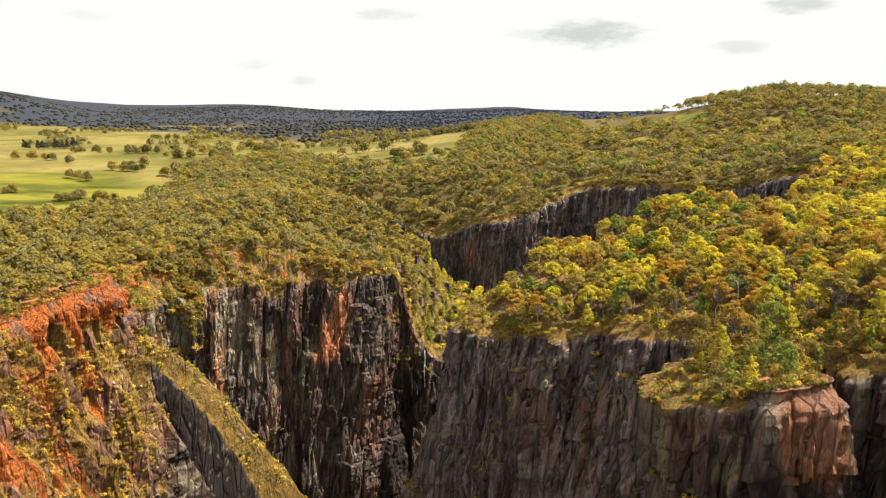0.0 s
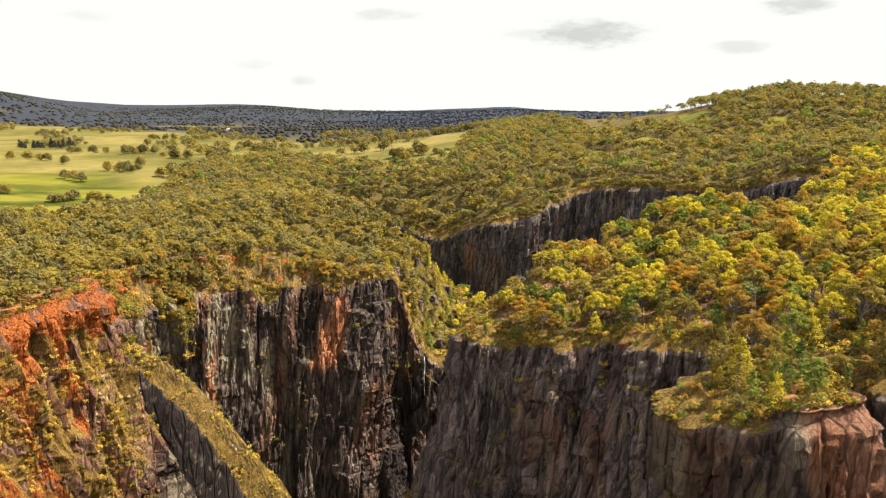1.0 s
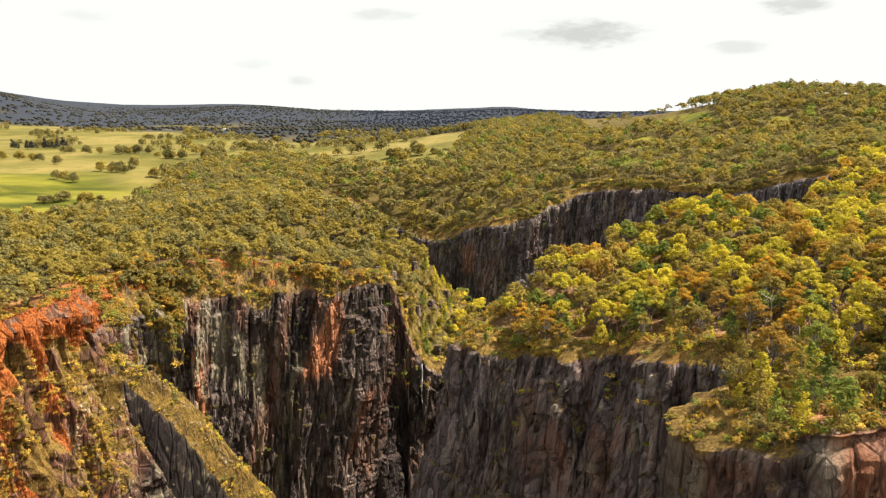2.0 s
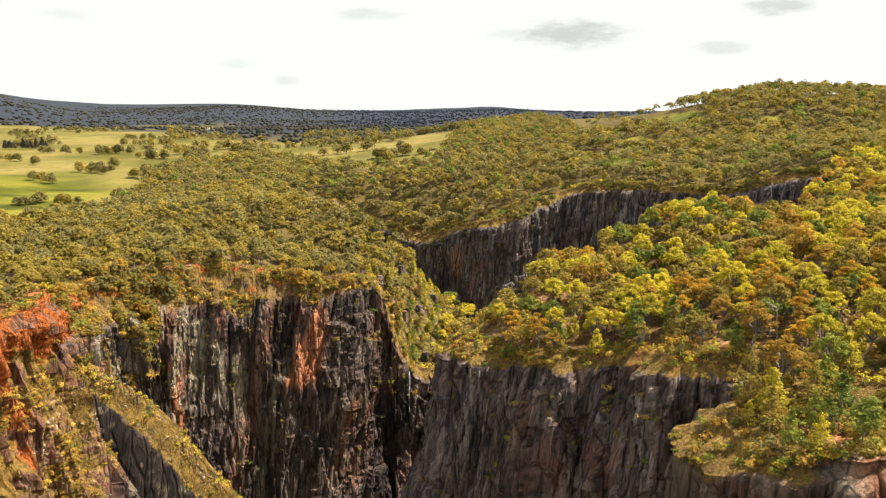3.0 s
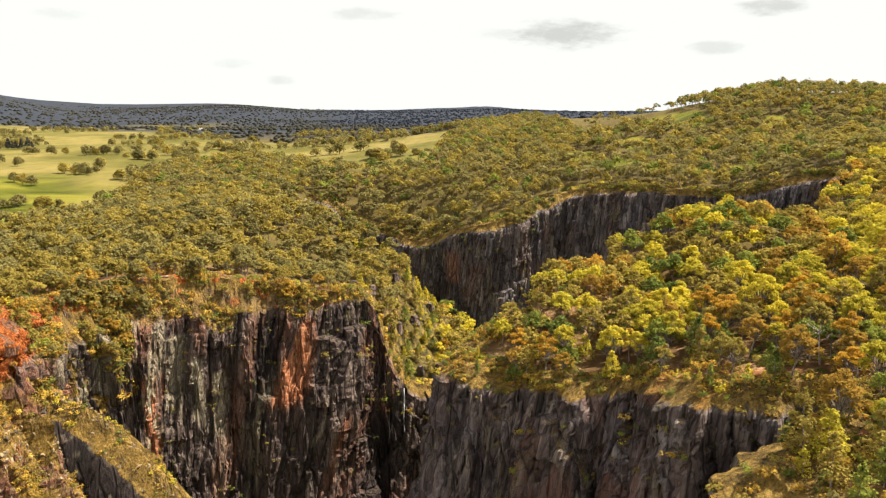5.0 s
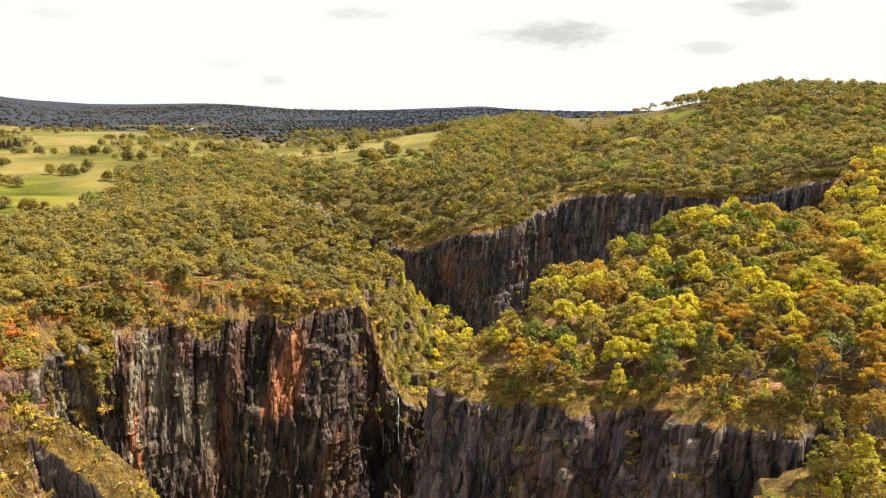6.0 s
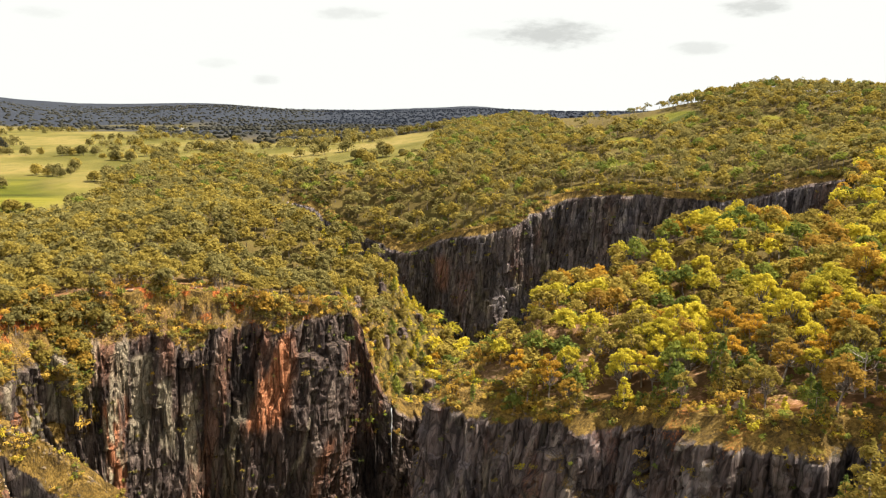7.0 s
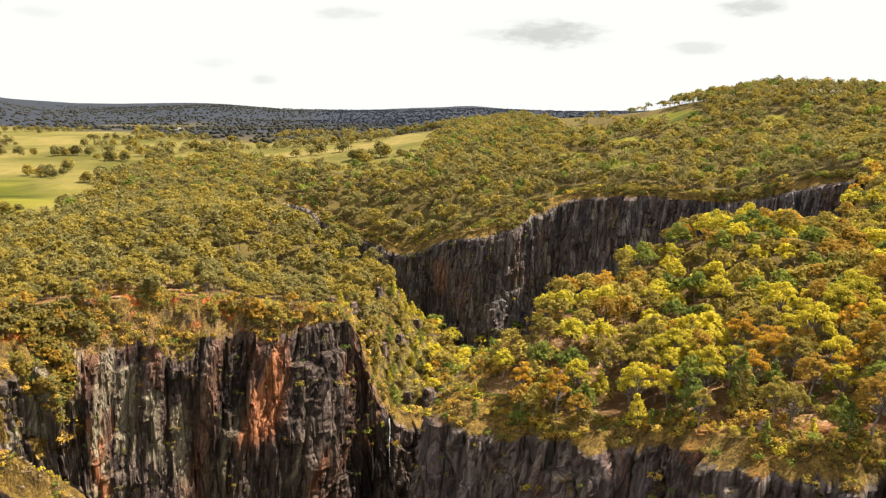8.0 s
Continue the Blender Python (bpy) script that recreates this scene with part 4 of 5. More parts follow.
# east plateau, nearest stretch: single trees
NEAR_EDGE = lambda v: 0.55 * v + 24
x, y = scatter(8, 150, 104, 212, 5.3, 51)
ok = free_of_gorges(x, y, 1.0) & (x < NEAR_EDGE(y)) & ((x > 19) | (y < 198))
x, y = x[ok], y[ok]
edge = line_distance(x, y, RIM)
near_rim = (edge < 14) & (y < 215) & (rng.uniform(size=x.size) < 0.4)
near_rim &= ~((y < 134) & (edge < 5))
plant(pine_protos, x[near_rim], y[near_rim], 0.95, 52)
PROMONTORY = [(51.5, 121, 0.8), (54, 117.5, 0.7), (52, 127, 0.9), (58, 122, 0.75), (55, 132, 1.0), (60, 129, 1.05), (64, 134, 0.95), (70, 139, 1.0), (77, 128, 0.9), (83, 121, 0.9), (50.5, 131, 0.5)]
for i, (dx_, dy_, k) in enumerate(PROMONTORY):
    copy_thing(pine_protos[(0, 2, 1)[i % 3]], pose(dx_, dy_, float(land(np.array([dx_]), np.array([dy_ * 1.0]), False)[0]) - 0.15, 2, 1, 47 * i) @ Matrix.Scale(k, 4))
x_, y_ = scatter(46, 92, 100, 150, 2.6, 56)
ok = (depth_in(x_, y_, RIM) < -0.6) & (line_distance(x_, y_, RIM) < 13) & (fbm(x_ / 5, y_ / 5, 57, 2) > -0.15)
plant(shrub_protos, x_[ok], y_[ok], 0.95, 58)
tall = ~near_rim
pick = np.nonzero(tall)[0]
edge_pick = pick[edge[pick] < 15]
edge_pick = edge_pick[~((y[edge_pick] < 134) & (edge[edge_pick] < 9))]
plant(east_protos, x[edge_pick], y[edge_pick], 0.88, 54)
pick = pick[edge[pick] >= 15]
plant(east_protos, x[pick], y[pick], 0.98, 53)
for i, (dx_, dy_) in enumerate(((48, 124), (78, 150), (36, 194), (72, 165), (95, 190))):
    copy_thing(dead, pose(dx_, dy_, float(land(np.array([dx_]), np.array([dy_]))[0]), 4 * i - 8, 3, 70 * i))

# the rest of the woods, as wholes
MID = [gum(500 + i, 9.2, 8.4, 13, 34, 0.76, 3, False, 0.8) for i in range(7)]
LOW = [gum(600 + i, 9.0, 8.6, 9, 13, 1.25, 3, False, 0.8) for i in range(8)]
FAR = [dome(700 + i) for i in range(6)]
ROUND = [shade_tree(650 + i, 9.0, 10.5, 8, 26, 1.35) for i in range(5)]
BUSH = [shrub(800 + i, 2.2, 64, 0.40) for i in range(6)]

x, y = scatter(8, 330, 104, 372, 5.6, 61)
ok = free_of_gorges(x, y, 2.0) & ((y >= 212) | (x >= NEAR_EDGE(y))) & ((x > 19) | (y > 300)) & (x < 0.8 * y + 40) & (rng.uniform(size=x.size) > open_land(x, y))
x, y = x[ok], y[ok]
for far_part, makers in ((False, MID), (True, LOW)):
    k = ((y > 318) | (x > 215)) == far_part
    woods("east_wood", "yellow-green and orange eucalypt wood on the east plateau", makers, x[k], y[k],
          kinds_for(k.sum(), {"olive": 5, "yellow": 3.8, "orange": 0.3, "russet": 1.2, "green": 1.0}, 62), 0.90, 63, spread=(0.75, 1.15))

x, y = scatter(-20, 120, 284, 480, 6.0, 65)
ok = (x < 70) & (depth_in(x, y, UPPER) > 1.5) & (line_distance(x, y, FAR_RIM) > 7)
woods("gorge_wood", "green trees on the floor of the upper gorge", LOW, x[ok], y[ok], kinds_for(ok.sum(), {"olive": 3, "green": 3, "grey": 2, "yellow": 1}, 66), 0.9, 67, land(x[ok], y[ok]))

# west plateau: single trees along the rim, the wood behind as a whole
west_protos = [mother("gum_tree", gum(150 + i, 7.6, 7.8, 16, 60, 0.58), k, f"{wd} eucalypt on the red soil of the west rim", "tree", "gums along the west rim", -118 - 6 * i, 250 + 4 * i)
               for i, (k, wd) in enumerate((("olive", "olive-green"), ("olive", "dull olive"), ("grey", "grey-green"), ("olive", "olive-brown"), ("grey", "dull brown-green")))]
x, y = scatter(-330, 20, 140, 500, 6.5, 71)
ok = free_of_gorges(x, y, 1.0) & (x < -8) & (x > -0.75 * y - 30) & (rng.uniform(size=x.size) > open_land(x, y) * 1.2) & (line_distance(x, y, NECK) > np.where(y < 330, 30, np.where(y < 380, 9, 3))) & (depth_in(x, y, RIM) > -400)
x, y = x[ok], y[ok]
edge = line_distance(x, y, RIM)
rim_row = (edge < 26) & (y < 300) & (y > 150)
rim_row &= ~((x < -90) & (y > 172) & (y < 216) & (edge < 5))
thin = rng.uniform(size=x.size) < np.where(edge < 7, 0.45, 0.95)
plant(west_protos, x[rim_row & thin], y[rim_row & thin], 0.92, 74)
rest = ~rim_row
for far_part, makers in ((False, MID), (True, LOW)):
    k = rest & ((y > 385) == far_part)
    woods("west_wood", "olive-green eucalypt wood on the west plateau", makers, x[k], y[k],
          kinds_for(k.sum(), {"olive": 6, "grey": 6}, 72), 1.0, 73)

# pines and scrub on the side of the neck
x, y = scatter(-90, 24, 283, 500, 2.9, 75)
d = line_distance(x, y, NECK)
ok = free_of_gorges(x, y, 0.5) & (d < np.where(y < 330, 46, 40)) & (d > 1)
x, y, d = x[ok], y[ok], d[ok]
pines = (d > 12) & (rng.uniform(size=x.size) < 0.17) & (y < 400)
plant(pine_protos, x[pines], y[pines], 0.78, 76)
woods("neck_scrub", "yellow-green scrub and dry tussocks on a steep gully side", BUSH, x[~pines], y[~pines],
      kinds_for((~pines).sum(), {"olive": 3, "straw": 3.6, "yellow": 2.0, "green": 1.2, "grey": 0.6}, 77), 0.85, 78, spread=(0.4, 1.7))


def on_face(face, count, seed, least=0.45, z_lo=-999, y_lo=-999):
    """Places on a rock face where plants find hold."""
    X, Y, Z, hold = face[:4]
    r = np.random.default_rng(seed)
    clump = smooth(fbm(X / 7 + Y / 9, Z / 7, seed, 3), -0.15, 0.35)
    pr = (clump * hold * ((hold > least) & (Z > z_lo) & (Y > y_lo))).ravel()
    i = r.choice(pr.size, min(count, int((pr > 0).sum())), replace=False, p=pr / pr.sum())
    return X.ravel()[i], Y.ravel()[i], Z.ravel()[i] - 0.15


# low growth between the trees near both rims
x, y = scatter(-125, 150, 100, 300, 2.9, 95)
e_ = line_distance(x, y, RIM)
ok = free_of_gorges(x, y, 0.3) & (e_ < np.where(x < 0, 30, 60)) & (line_distance(x, y, NECK) > 20) & (fbm(x / 9, y / 9, 96, 3) > np.where(x < 0, 0.08, -0.12)) & (x < 0.75 * y + 10)
ok &= ~((x < -90) & (y > 172) & (y < 216) & (e_ < 6)) & ~((x > 46) & (x < 68) & (y < 119) & (e_ < 5) & (rng.uniform(size=x.size) < 0.6))
woods("rim_undergrowth", "low russet and olive undergrowth on the rims", BUSH, x[ok], y[ok], kinds_for(ok.sum(), {"olive": 4, "russet": 4, "straw": 0.8, "green": 2.5, "yellow": 1}, 97), 0.95, 98, spread=(0.4, 1.7))

x, y, z = on_face(west_wall, 130, 99, 0.35, -6)
woods("brow_trees", "small olive gums leaning out from the cliff brow", MID, x, y, kinds_for(len(x), {"olive": 5, "russet": 2.2, "grey": 2.5}, 100), 0.55, 100, z, (0.6, 1.3))
x, y, z = on_face(west_wall, 1500, 101, 0.3, -40)
woods("west_brow_scrub", "olive and straw-coloured scrub hanging over the cliff brow", BUSH, x, y, kinds_for(len(x), {"olive": 5, "straw": 1.2, "green": 1.2, "russet": 3, "grey": 2}, 102), 0.85, 103, z, (0.45, 1.7))
x, y, z = on_face(west_bank, 2300, 104, 0.4, -70, 130)
woods("bank_scrub", "golden dry tussocks and low scrub on a steep bank", BUSH, x, y, kinds_for(len(x), {"straw": 2.8, "olive": 3, "russet": 5, "orange": 0.6}, 105), 0.66, 106, z, (0.4, 1.6))
x, y, z = on_face(spur, 900, 107, 0.5)
woods("spur_scrub", "golden grass tussocks and scrub along a rock spur", BUSH, x, y, kinds_for(len(x), {"straw": 4, "yellow": 3, "olive": 2, "green": 1.6}, 108), 0.62, 109, z, (0.4, 1.6))
x, y, z = on_face(east_wall, 900, 110, 0.5, -60, 100)
woods("east_brow_scrub", "dark and yellow-green scrub along the cliff brow", BUSH, x, y, kinds_for(len(x), {"olive": 4, "green": 3, "russet": 4, "straw": 1.5, "yellow": 1.0}, 111), 0.72, 112, z, (0.4, 1.6))
x, y, z = on_face(east_wall, 36, 116, 0.6, -8, 100)
woods("east_brow_trees", "young pines and gums leaning out from the cliff brow", [cypress(850 + i, 6.5, 3.0, 8, 30, 0.55, 3) for i in range(4)] + MID[:2], x, y,
      kinds_for(len(x), {"green": 4, "olive": 3, "yellow": 2, "russet": 2}, 117), 0.6, 118, z, (0.6, 1.3))
for face, count, low, seed, k, words in ((east_wall, 260, -70, 141, 0.55, "dark shaded"), (west_wall, 300, -60, 143, 0.5, "olive"), (far_wall, 260, -50, 145, 0.9, "shaded")):
    X_, Y_, Z_ = [a[:, 12:].ravel() for a in face[:3]]
    pick = np.random.default_rng(seed).choice(np.nonzero((Z_ > low) & (Y_ > 95) & (fbm(X_ / 9 + Y_ / 7, Z_ / 12, seed, 3) > 0.05))[0], count, replace=False)
    woods("ledge_shrubs", f"small {words} bushes rooted in the joints of a rock wall", BUSH, X_[pick], Y_[pick], kinds_for(count, {"green": 4, "olive": 4, "grey": 3, "yellow": 0.6}, seed), k, seed + 1, Z_[pick] - 0.3, (0.4, 1.6))
x, y = scatter(-30, 200, 330, 520, 3.4, 119)
e_ = line_distance(x, y, FAR_RIM)
ok = free_of_gorges(x, y, 0.2) & (e_ < 15) & (fbm(x / 8, y / 8, 120, 3) > -0.1) & (x > -30)
woods("far_rim_undergrowth", "low olive and straw-coloured scrub behind the far rim", BUSH, x[ok], y[ok], kinds_for(ok.sum(), {"olive": 5, "straw": 2, "grey": 2, "yellow": 1}, 121), 1.2, 122, spread=(0.4, 1.6))
x, y, z = on_face(far_wall, 600, 113, 0.5)
woods("far_brow_scrub", "scrub along the far rim", BUSH, x, y, kinds_for(len(x), {"olive": 4, "green": 2, "grey": 2}, 114), 1.2, 115, z, (0.5, 1.6))

x, y = scatter(-330, 560, 372, 980, 7.5, 81)
ok = free_of_gorges(x, y, 2.0) & ((y > 500) | ((x > -8) & (y > 430)) | (x > 10)) & (np.abs(x) < 0.70 * y) & (np.hypot(x, y) < np.where(x > 150, 800, 980)) & (rng.uniform(size=x.size) > open_land(x, y) * 1.25)
ok &= ~((x > 150) & (x < 245) & (y > 640) & (rng.uniform(size=x.size) < 0.88))
woods("middle_wood", "olive and grey-green eucalypt wood climbing the far hill", LOW, x[ok], y[ok],
      kinds_for(ok.sum(), {"olive": 5, "grey": 6, "green": 1.2}, 82), 1.08, 83)

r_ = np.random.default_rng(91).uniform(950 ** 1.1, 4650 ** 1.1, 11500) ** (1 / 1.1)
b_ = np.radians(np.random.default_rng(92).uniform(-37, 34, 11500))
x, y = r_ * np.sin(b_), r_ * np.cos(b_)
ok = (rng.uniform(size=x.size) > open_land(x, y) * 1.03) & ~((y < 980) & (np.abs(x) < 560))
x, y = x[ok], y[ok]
# the blue part paints a cloud's shadow and haze as leaf colour
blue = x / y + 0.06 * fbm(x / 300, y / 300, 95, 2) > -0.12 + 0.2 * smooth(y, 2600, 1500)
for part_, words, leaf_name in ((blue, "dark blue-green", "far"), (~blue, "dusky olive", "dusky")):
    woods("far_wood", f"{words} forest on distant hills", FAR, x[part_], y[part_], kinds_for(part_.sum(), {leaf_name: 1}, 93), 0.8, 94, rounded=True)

x, y = scatter(-74, -30, 226, 268, 3.6, 131)
ok = depth_in(x, y, RIM) > 5
woods("gorge_floor_trees", "dark green trees on the shaded gorge floor", LOW, x[ok], y[ok], kinds_for(ok.sum(), {"green": 5, "yellow": 1}, 132), 0.5, 133, land(x[ok], y[ok]))

# pasture trees: rows and clumps in the fields, from one end to the other: x, y, x, y, how many, how loose
BELTS = [(-331, 541, -330, 523, 2, 1), (-281, 508, -268, 524, 4, 3), (-256, 510, -246, 526, 5, 3), (-313, 674, -276, 640, 7, 5), (-246, 615, -237, 653, 4, 3), (-300, 700, -306, 730, 2, 2),
         (-472, 785, -369, 740, 7, 8), (-387, 868, -350, 850, 7, 6), (-317, 812, -229, 772, 17, 7), (-233, 898, -213, 903, 4, 6), (-27, 719, -27, 719, 1, 1),
         (-48, 640, -5, 650, 8, 7), (-457, 885, -404, 848, 4, 6), (-653, 1364, -653, 1364, 1, 1), (-249, 1096, -247, 1150, 3, 12)]
pasture_protos = [mother("paddock_tree", shade_tree(160 + i, 9.0, 10.5, 12, 85, 0.95, 5), k, f"{wd} shade tree standing in a paddock", "tree", "paddock trees", -300 - 12 * i, 590 + 9 * i)
                  for i, (k, wd) in enumerate((("grey", "grey-green"), ("olive", "dark olive"), ("grey", "dull green")))]


def belt(x0, y0, x1, y1, count, loose, seed):
    r = np.random.default_rng(seed)
    k = (np.arange(count) + 0.5) / count
    return x0 + (x1 - x0) * k + r.normal(size=count) * loose, y0 + (y1 - y0) * k + r.normal(size=count) * loose


for i, row in enumerate(BELTS):
    plant(pasture_protos, *belt(*row, 840 + i), 0.78 if row[1] < 560 else 1.05, 84 + i)
x, y = belt(-560, 936, -498, 963, 16, 2, 871)
woods("windbreak", "dark row of pines planted along a paddock", [cypress(880 + i, 11, 8, 7, 40, 1.3, 3) for i in range(3)], x, y, kinds_for(len(x), {"dusky": 1}, 872), 1.0, 873)
bx, by = zip(*[belt(*row, 875 + i) for i, row in enumerate(((-177, 976, -27, 904, 46, 13), (-199, 1196, -79, 1306, 40, 26), (-492, 1387, -507, 1480, 8, 40), (-60, 1010, 40, 960, 20, 20), (-300, 965, -180, 925, 26, 14), (-430, 1020, -330, 985, 12, 10), (-300, 860, -250, 850, 7, 6), (-120, 800, -60, 790, 9, 8)))])
x, y = np.concatenate(bx), np.concatenate(by)
woods("paddock_belt", "belt of grey-green trees between paddocks", ROUND, x, y, kinds_for(len(x), {"grey": 6, "olive": 2}, 874), 1.25, 876)
x, y = scatter(-1100, 60, 900, 1600, 13, 85)
ok = (open_land(x, y) > 0.6) & (fbm(x / 90, y / 60, 86, 3) + 0.05 * rng.normal(size=x.size) > 0.30) & (np.abs(x) < 0.75 * y)
woods("paddock_clumps", "clumps of grey-green trees across the paddocks", ROUND, x[ok], y[ok], kinds_for(ok.sum(), {"grey": 6, "olive": 2}, 87), 1.1, 88)


# ---------------------------------------------------------------- the thin waterfall at the head of the lower gorge
def water_material():
    m, n, b = shader("falling_water", 0.25)
    col(n, b, n.ramp(n.noise(stretched(n, 2.5, 2.5, 0.25), 1.0, 5, 0.7), [(0.38, (0.16, 0.16, 0.16)), (0.62, (0.70, 0.72, 0.73))]))
    return m


def build_fall(x0, y0, z_top, z_low):
    X, Y, Z, _, nor = west_wall
    j = int(np.argmin(np.hypot(X[:, 8] - x0, Y[:, 8] - y0)))
    rows = np.nonzero((Z[j] < z_top) & (Z[j] > z_low))[0]
    r = np.random.default_rng(17)
    verts, faces = [], []
    tangent = np.array((-nor[j][1], nor[j][0], 0.0))
    outward = np.array((nor[j][0], nor[j][1], 0.0))
    reach = 0.0
    for i, k in enumerate(rows):
        reach = max(reach - 0.05, float((X[j - 2:j + 3, k].mean() - X[j, 0]) * nor[j][0] + (Y[j - 2:j + 3, k].mean() - Y[j, 0]) * nor[j][1]) + 0.7)
        c = np.array((X[j, 0], Y[j, 0], Z[j, k])) + outward * reach + tangent * (0.10 * math.sin(i * 0.21) + r.normal() * 0.05)
        half = (0.26 - 0.005 * min(i, 30)) * r.uniform(0.75, 1.3)
        verts += [c - tangent * half, c + outward * 0.22, c + tangent * half, c - outward * 0.12]
        if i:
            b, a = 4 * i, 4 * i - 4
            faces += [(a + q, a + (q + 1) % 4, b + (q + 1) % 4, b + q) for q in range(4)]
    ob = mesh_object("waterfall", np.array(verts), np.array(faces), [water_material()], True)
    return tagged(ob, "thin white waterfall down the dark rock wall", "waterfall")


build_fall(-8.0, 285.0, -30.0, -46.0)


# ---------------------------------------------------------------- rocks and fallen wood on the rims
def rock_piece_material():
    m, n, b = shader("weathered_boulder", 0.85)
    p_ = stretched(n, 1, 1, 1)
    c = n.ramp(n.noise(p_, 1.3, 6, 0.7), [(0.3, (0.08, 0.052, 0.036)), (0.5, (0.19, 0.125, 0.08)), (0.7, (0.32, 0.235, 0.16))])
    col(n, b, n.mix(n.step(n.noise(p_, 5.0, 4, 0.7), 0.55, 0.7), c, (0.12, 0.10, 0.08, 1)))
    bump(n, b, n.noise(p_, 4.0, 5, 0.7), 0.7, 0.15)
    return m


BOULDER = rock_piece_material()


def boulder(seed):
    """A flat-lying, split block of rock with knocked-off edges."""
    r = np.random.default_rng(seed)
    bm = bmesh.new()
    bmesh.ops.create_icosphere(bm, subdivisions=3, radius=1.0)
    cuts = [(Vector(r.normal(size=3)).normalized(), r.uniform(0.55, 0.85)) for _ in range(9)]
    for v in bm.verts:
        for n_, d_ in cuts:
            over = v.co.dot(n_) - d_
            if over > 0:
                v.co -= n_ * over
        v.co += v.co.normalized() * 0.05 * noise.noise(v.co * 3.1 + Vector((seed, 0, 0)))
        v.co.z *= 0.55
    me = bpy.data.meshes.new("boulder")
    bm.to_mesh(me)
    bm.free()
    me.materials.append(BOULDER)
    return me


def place_boulders(spots, label, group, seed):
    r = np.random.default_rng(seed)
    shapes = [boulder(seed + i) for i in range(5)]
    for cx, cy, count, spread in spots:
        for _ in range(count):
            bx, by = cx + r.normal() * spread, cy + r.normal() * spread * 0.5
            if depth_in(np.array([bx]), np.array([by]), RIM)[0] > -0.8:
                continue
            ob = new("boulder", shapes[int(r.integers(5))])
            k = r.uniform(0.35, 1.1)
            ob.matrix_basis = pose(bx, by, float(land(np.array([bx]), np.array([by]), False)[0]) + 0.2 * k, r.normal() * 8, r.normal() * 8, r.uniform(0, 360)) @ Matrix.Diagonal((k, k * 0.8, k * 0.8, 1))
            tagged(ob, label, "boulder", group)


def crag(seed):
    """An upright split block of rock with stepped, leaning faces."""
    r = np.random.default_rng(seed)
    q, nz = 14, 9
    verts = []
    for k in range(nz):
        f = k / (nz - 1)
        a = np.arange(q) * 2 * math.pi / q
        rad = (1.0 - 0.45 * f ** 1.5) * (0.8 + 0.35 * chance(np.floor(np.arange(q) / 2), math.floor(k / 2 + 0.5 * seed), seed))
        verts.append(np.stack([np.cos(a) * rad + 0.18 * f, np.sin(a) * rad * 0.8, np.full(q, -0.8 + 2.6 * f) + r.normal(size=q) * 0.05], 1))
    verts.append(np.array([[0.18, 0.0, 1.85]]))
    faces = []
    for k in range(nz - 1):
        for j in range(q):
            o, e = k * q + j, k * q + (j + 1) % q
            faces += [(o, e, e + q), (o, e + q, o + q)]
    faces += [((nz - 1) * q + j, (nz - 1) * q + (j + 1) % q, nz * q) for j in range(q)]
    return np.vstack(verts), np.array(faces)


CRAGS = [(-14, 294, 3.2), (-20, 301, 2.6), (-10, 306, 2.4), (-25, 292, 2.8), (-4, 318, 2.6), (-12, 330, 3.0), (2, 342, 2.8), (-20, 322, 2.2), (-30, 306, 2.2), (8, 352, 2.4), (-6, 352, 2.2),
         (6, 298, 4.2), (10, 304, 2.8), (-2, 297, 2.2), (-28, 340, 2.4), (-16, 372, 2.6), (-24, 398, 2.4)]
for i, (cx, cy, k) in enumerate(CRAGS):
    ob = mesh_object("rock_crag", *crag(980 + i), [ROCK], False)
    ob.matrix_basis = pose(cx, cy, float(land(np.array([cx * 1.0]), np.array([cy * 1.0]), False)[0]) + 0.2 * k, 5, -4, 53 * i) @ Matrix.Diagonal((k * 0.9, k * 0.75, k * 0.75 * (0.55 + 0.2 * (i % 3)), 1))
    tagged(ob, "dark upright rock crag standing out of yellow scrub", "rock", "crags on the gully side")
place_boulders([(-62, 275, 7, 6), (-87, 265, 7, 6), (-106, 234, 6, 4), (-111, 188, 5, 4)], "pale weathered boulder on red soil at the west rim", "boulders on the west rim", 900)
place_boulders([(57, 113, 9, 4), (48, 134, 4, 3), (54, 172, 4, 4)], "brown weathered boulder at the east rim", "boulders on the east rim", 920)


def rubble(name, label, face, where, count, size, seed):
    """Broken blocks lying against a rock face, as one mesh."""
    r = np.random.default_rng(seed)
    X, Y, Z = [a.ravel() for a in face[:3]]
    pick = r.choice(np.nonzero(where.ravel())[0], count, replace=False)
    bm = bmesh.new()
    bmesh.ops.create_icosphere(bm, subdivisions=1, radius=1.0)
    base = np.array([v.co[:] for v in bm.verts])
    tri = np.array([[v.index for v in f.verts] for f in bm.faces])
    bm.free()
    pieces = []
    for i in pick:
        v = base * r.uniform(0.55, 1.3, (len(base), 1)) * r.uniform(0.4, 1.1, 3)
        a, k = r.uniform(0, 6.28), size * r.uniform(0.35, 1.0) ** 1.6
        v = np.stack([v[:, 0] * math.cos(a) - v[:, 1] * math.sin(a), v[:, 0] * math.sin(a) + v[:, 1] * math.cos(a), v[:, 2]], 1) * k
        pieces.append((v + (X[i] - 0.15 * k, Y[i] + 0.2 * k, Z[i] - 0.2 * k), tri))
    ob = mesh_object(name, *joined(pieces), [BROKEN], False)
    return tagged(ob, label, "rocks", kind="stuff")


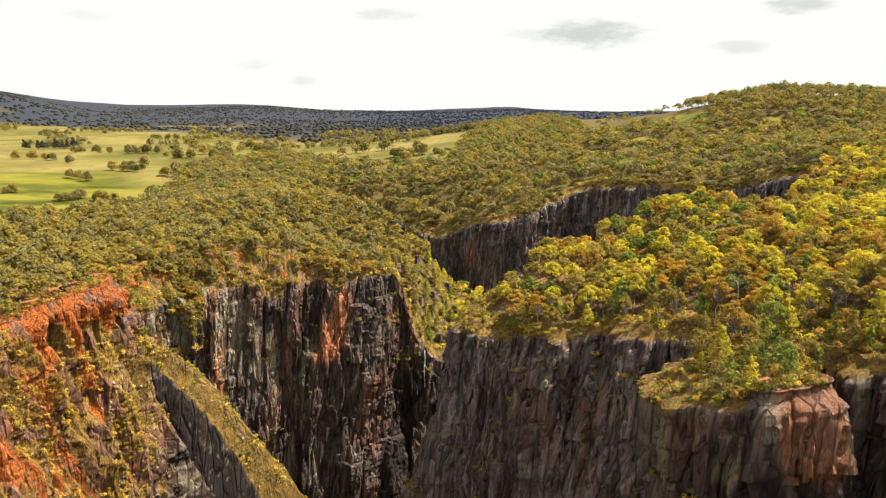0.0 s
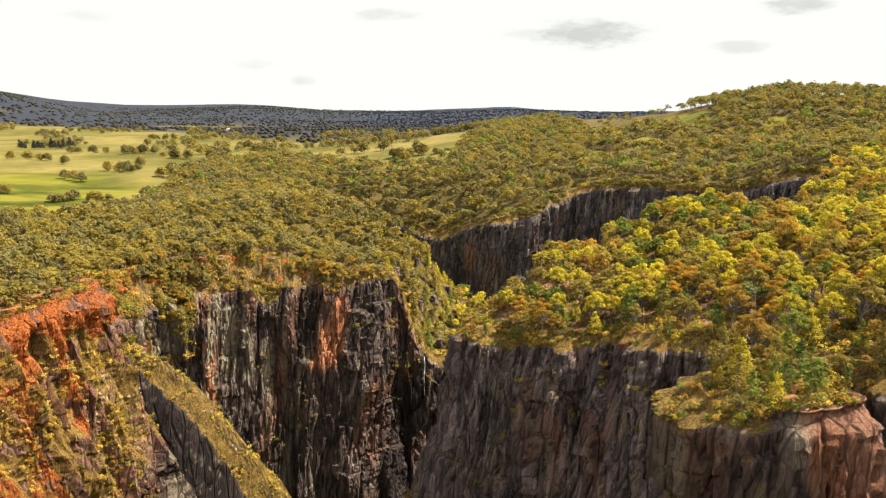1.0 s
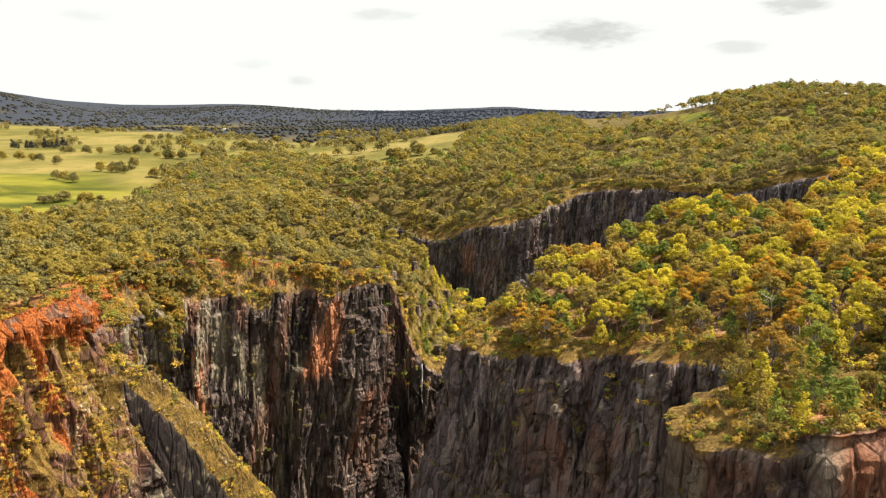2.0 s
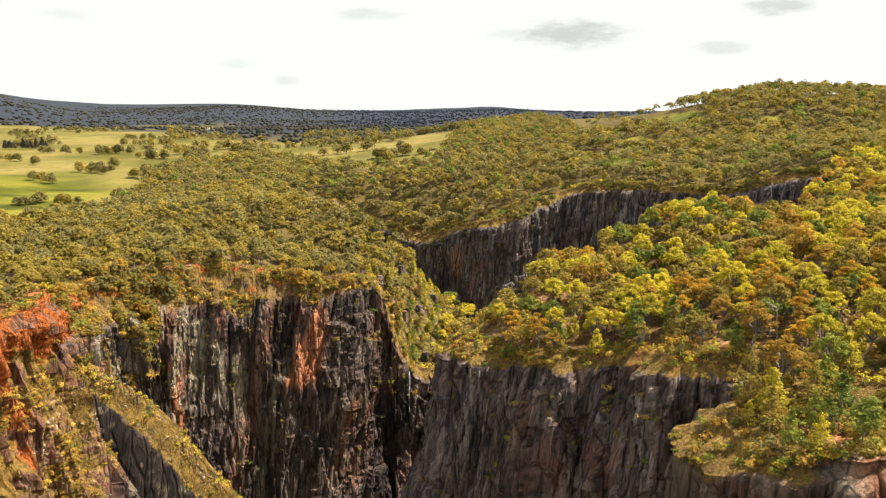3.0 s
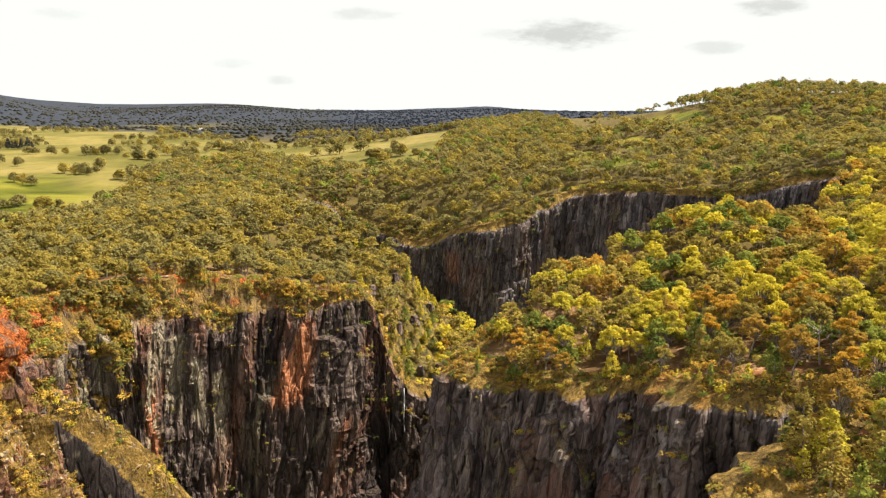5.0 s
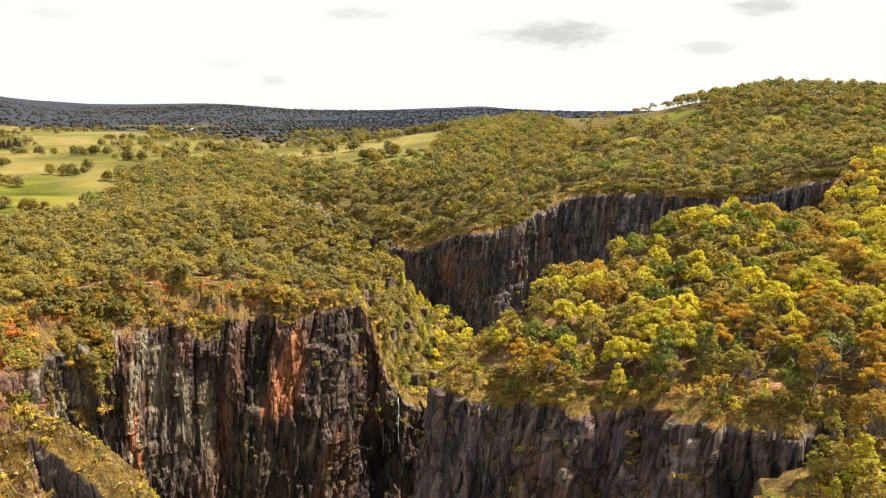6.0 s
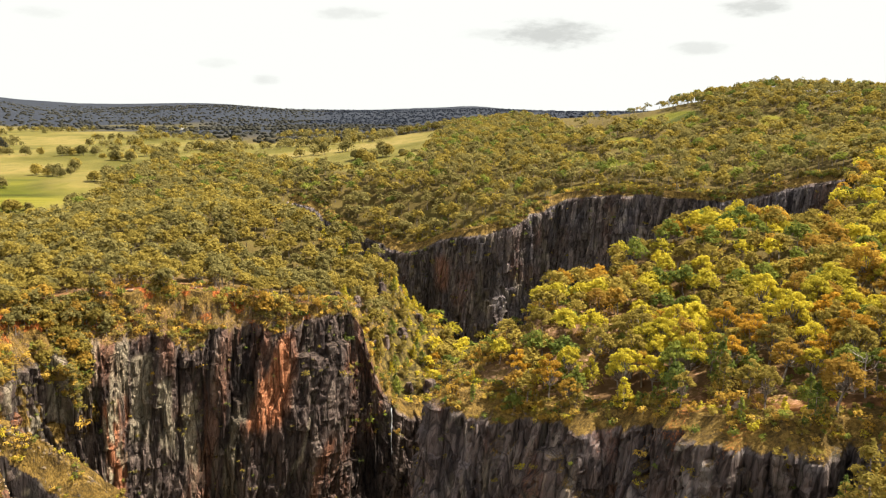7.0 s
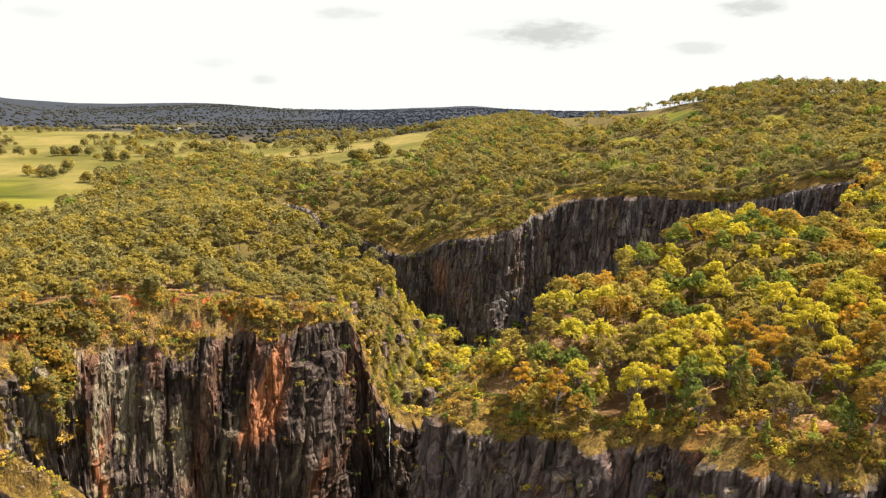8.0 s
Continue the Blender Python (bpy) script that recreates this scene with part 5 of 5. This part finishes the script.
def broken_rock_material():
    m, n, b = shader("broken_pale_rock", 0.75)
    p_ = stretched(n, 1, 1, 1)
    each = n.add("ShaderNodeNewGeometry").outputs["Random Per Island"]
    c = n.ramp(each, [(0.0, (0.045, 0.034, 0.024)), (0.5, (0.17, 0.12, 0.062)), (1.0, (0.33, 0.245, 0.125))])
    col(n, b, n.mix(n.step(n.noise(p_, 2.5, 5, 0.7), 0.45, 0.7), c, (0.07, 0.055, 0.045, 1)))
    bump(n, b, n.noise(p_, 5.0, 4, 0.7), 0.6, 0.2)
    return m


BROKEN = broken_rock_material()
bX, bY, bZ = west_bank[:3]
beside = (bY > 183 + 0.65 * np.maximum(bZ + 32, 0)) & (bZ < -8) & (bZ > -75)
rubble("broken_rock", "pale broken rock on a dark bare slope", west_bank, beside & (bX < -86), 1300, 0.75, 960)
rubble("broken_rock", "small pale blocks scattered over a dark slope", west_bank, beside & (bX >= -86), 200, 0.6, 961)
crest_line = np.broadcast_to(np.abs(np.linspace(-1, 1, spur[0].shape[1]))[None] < 0.07, spur[0].shape)
rubble("broken_rock", "tan broken blocks along the crest of a rock spur", spur, crest_line, 320, 0.9, 963)
rubble("broken_rock", "pale flecks of loose rock on a dark slab", spur, spur[3] < 0.12, 130, 0.5, 962)


def fallen_log(seed, length):
    r = np.random.default_rng(seed)
    pts = [(length * (f - 0.5), 0.25 * math.sin(f * 3 + seed), 0.12 + 0.2 * f) for f in np.linspace(0, 1, 6)]
    parts = [tube(pts, np.linspace(0.22, 0.07, 6), 7)]
    for _ in range(4):
        f = r.uniform(0.4, 0.9)
        base = (length * (f - 0.5), 0.25 * math.sin(f * 3 + seed), 0.2 + 0.2 * f)
        parts.append(tube([base, (base[0] + r.uniform(0.4, 1.2), base[1] + r.normal() * 0.7, base[2] + r.uniform(0.2, 1.0))], (0.06, 0.02), 4))
    return joined(parts)


for i, (lx, ly, turn_, ln) in enumerate(((78, 152, 70, 6), (-80, 272, 15, 7), (-112, 214, 60, 6))):
    ob = mesh_object("fallen_log", *fallen_log(940 + i, ln), [DEADWOOD], True)
    ob.matrix_basis = pose(lx, ly, float(land(np.array([lx * 1.0]), np.array([ly * 1.0]), False)[0]), 0, 0, turn_)
    tagged(ob, "bleached fallen log with broken branches", "log", "fallen logs")


# ---------------------------------------------------------------- far farmhouse
def farmhouse(x0, y0):
    foot = new("farmhouse")
    foot.matrix_basis = pose(x0, y0, float(land(np.array([x0]), np.array([y0]))[0]), 0, 0, 18)
    tagged(foot, "small white farmhouse with a pale iron roof among far paddocks", "house")
    white, n, b = shader("white_weatherboard", 0.6)
    col(n, b, n.ramp(n.noise(stretched(n, 0.4, 0.4, 6), 1.0, 3), [(0.3, (0.66, 0.65, 0.62)), (0.7, (0.80, 0.79, 0.76))]))
    iron, n, b = shader("pale_iron_roof", 0.4)
    col(n, b, n.ramp(n.noise(stretched(n, 4, 0.3, 0.3), 1.0, 3), [(0.3, (0.50, 0.50, 0.50)), (0.7, (0.64, 0.64, 0.63))]))
    w_, d_, h_ = 6.0, 4.5, 3.2
    walls = mesh_object("wall", [(sx * w_, sy * d_, z_) for z_ in (-0.5, h_) for sy in (-1, 1) for sx in (-1, 1)],
                        [(0, 1, 5, 4), (1, 3, 7, 5), (3, 2, 6, 7), (2, 0, 4, 6), (4, 5, 7, 6), (0, 2, 3, 1)], [white], False)
    e = 0.6
    roof = mesh_object("roof", [(-w_ - e, -d_ - e, h_), (w_ + e, -d_ - e, h_), (w_ + e, d_ + e, h_), (-w_ - e, d_ + e, h_), (-w_ + 1, 0, h_ + 2.2), (w_ - 1, 0, h_ + 2.2)],
                       [(0, 1, 5, 4), (2, 3, 4, 5), (1, 2, 5, 5), (3, 0, 4, 4), (3, 2, 1, 0)], [iron], False)
    walls.parent = roof.parent = foot


farmhouse(-492.0, 1640.0)
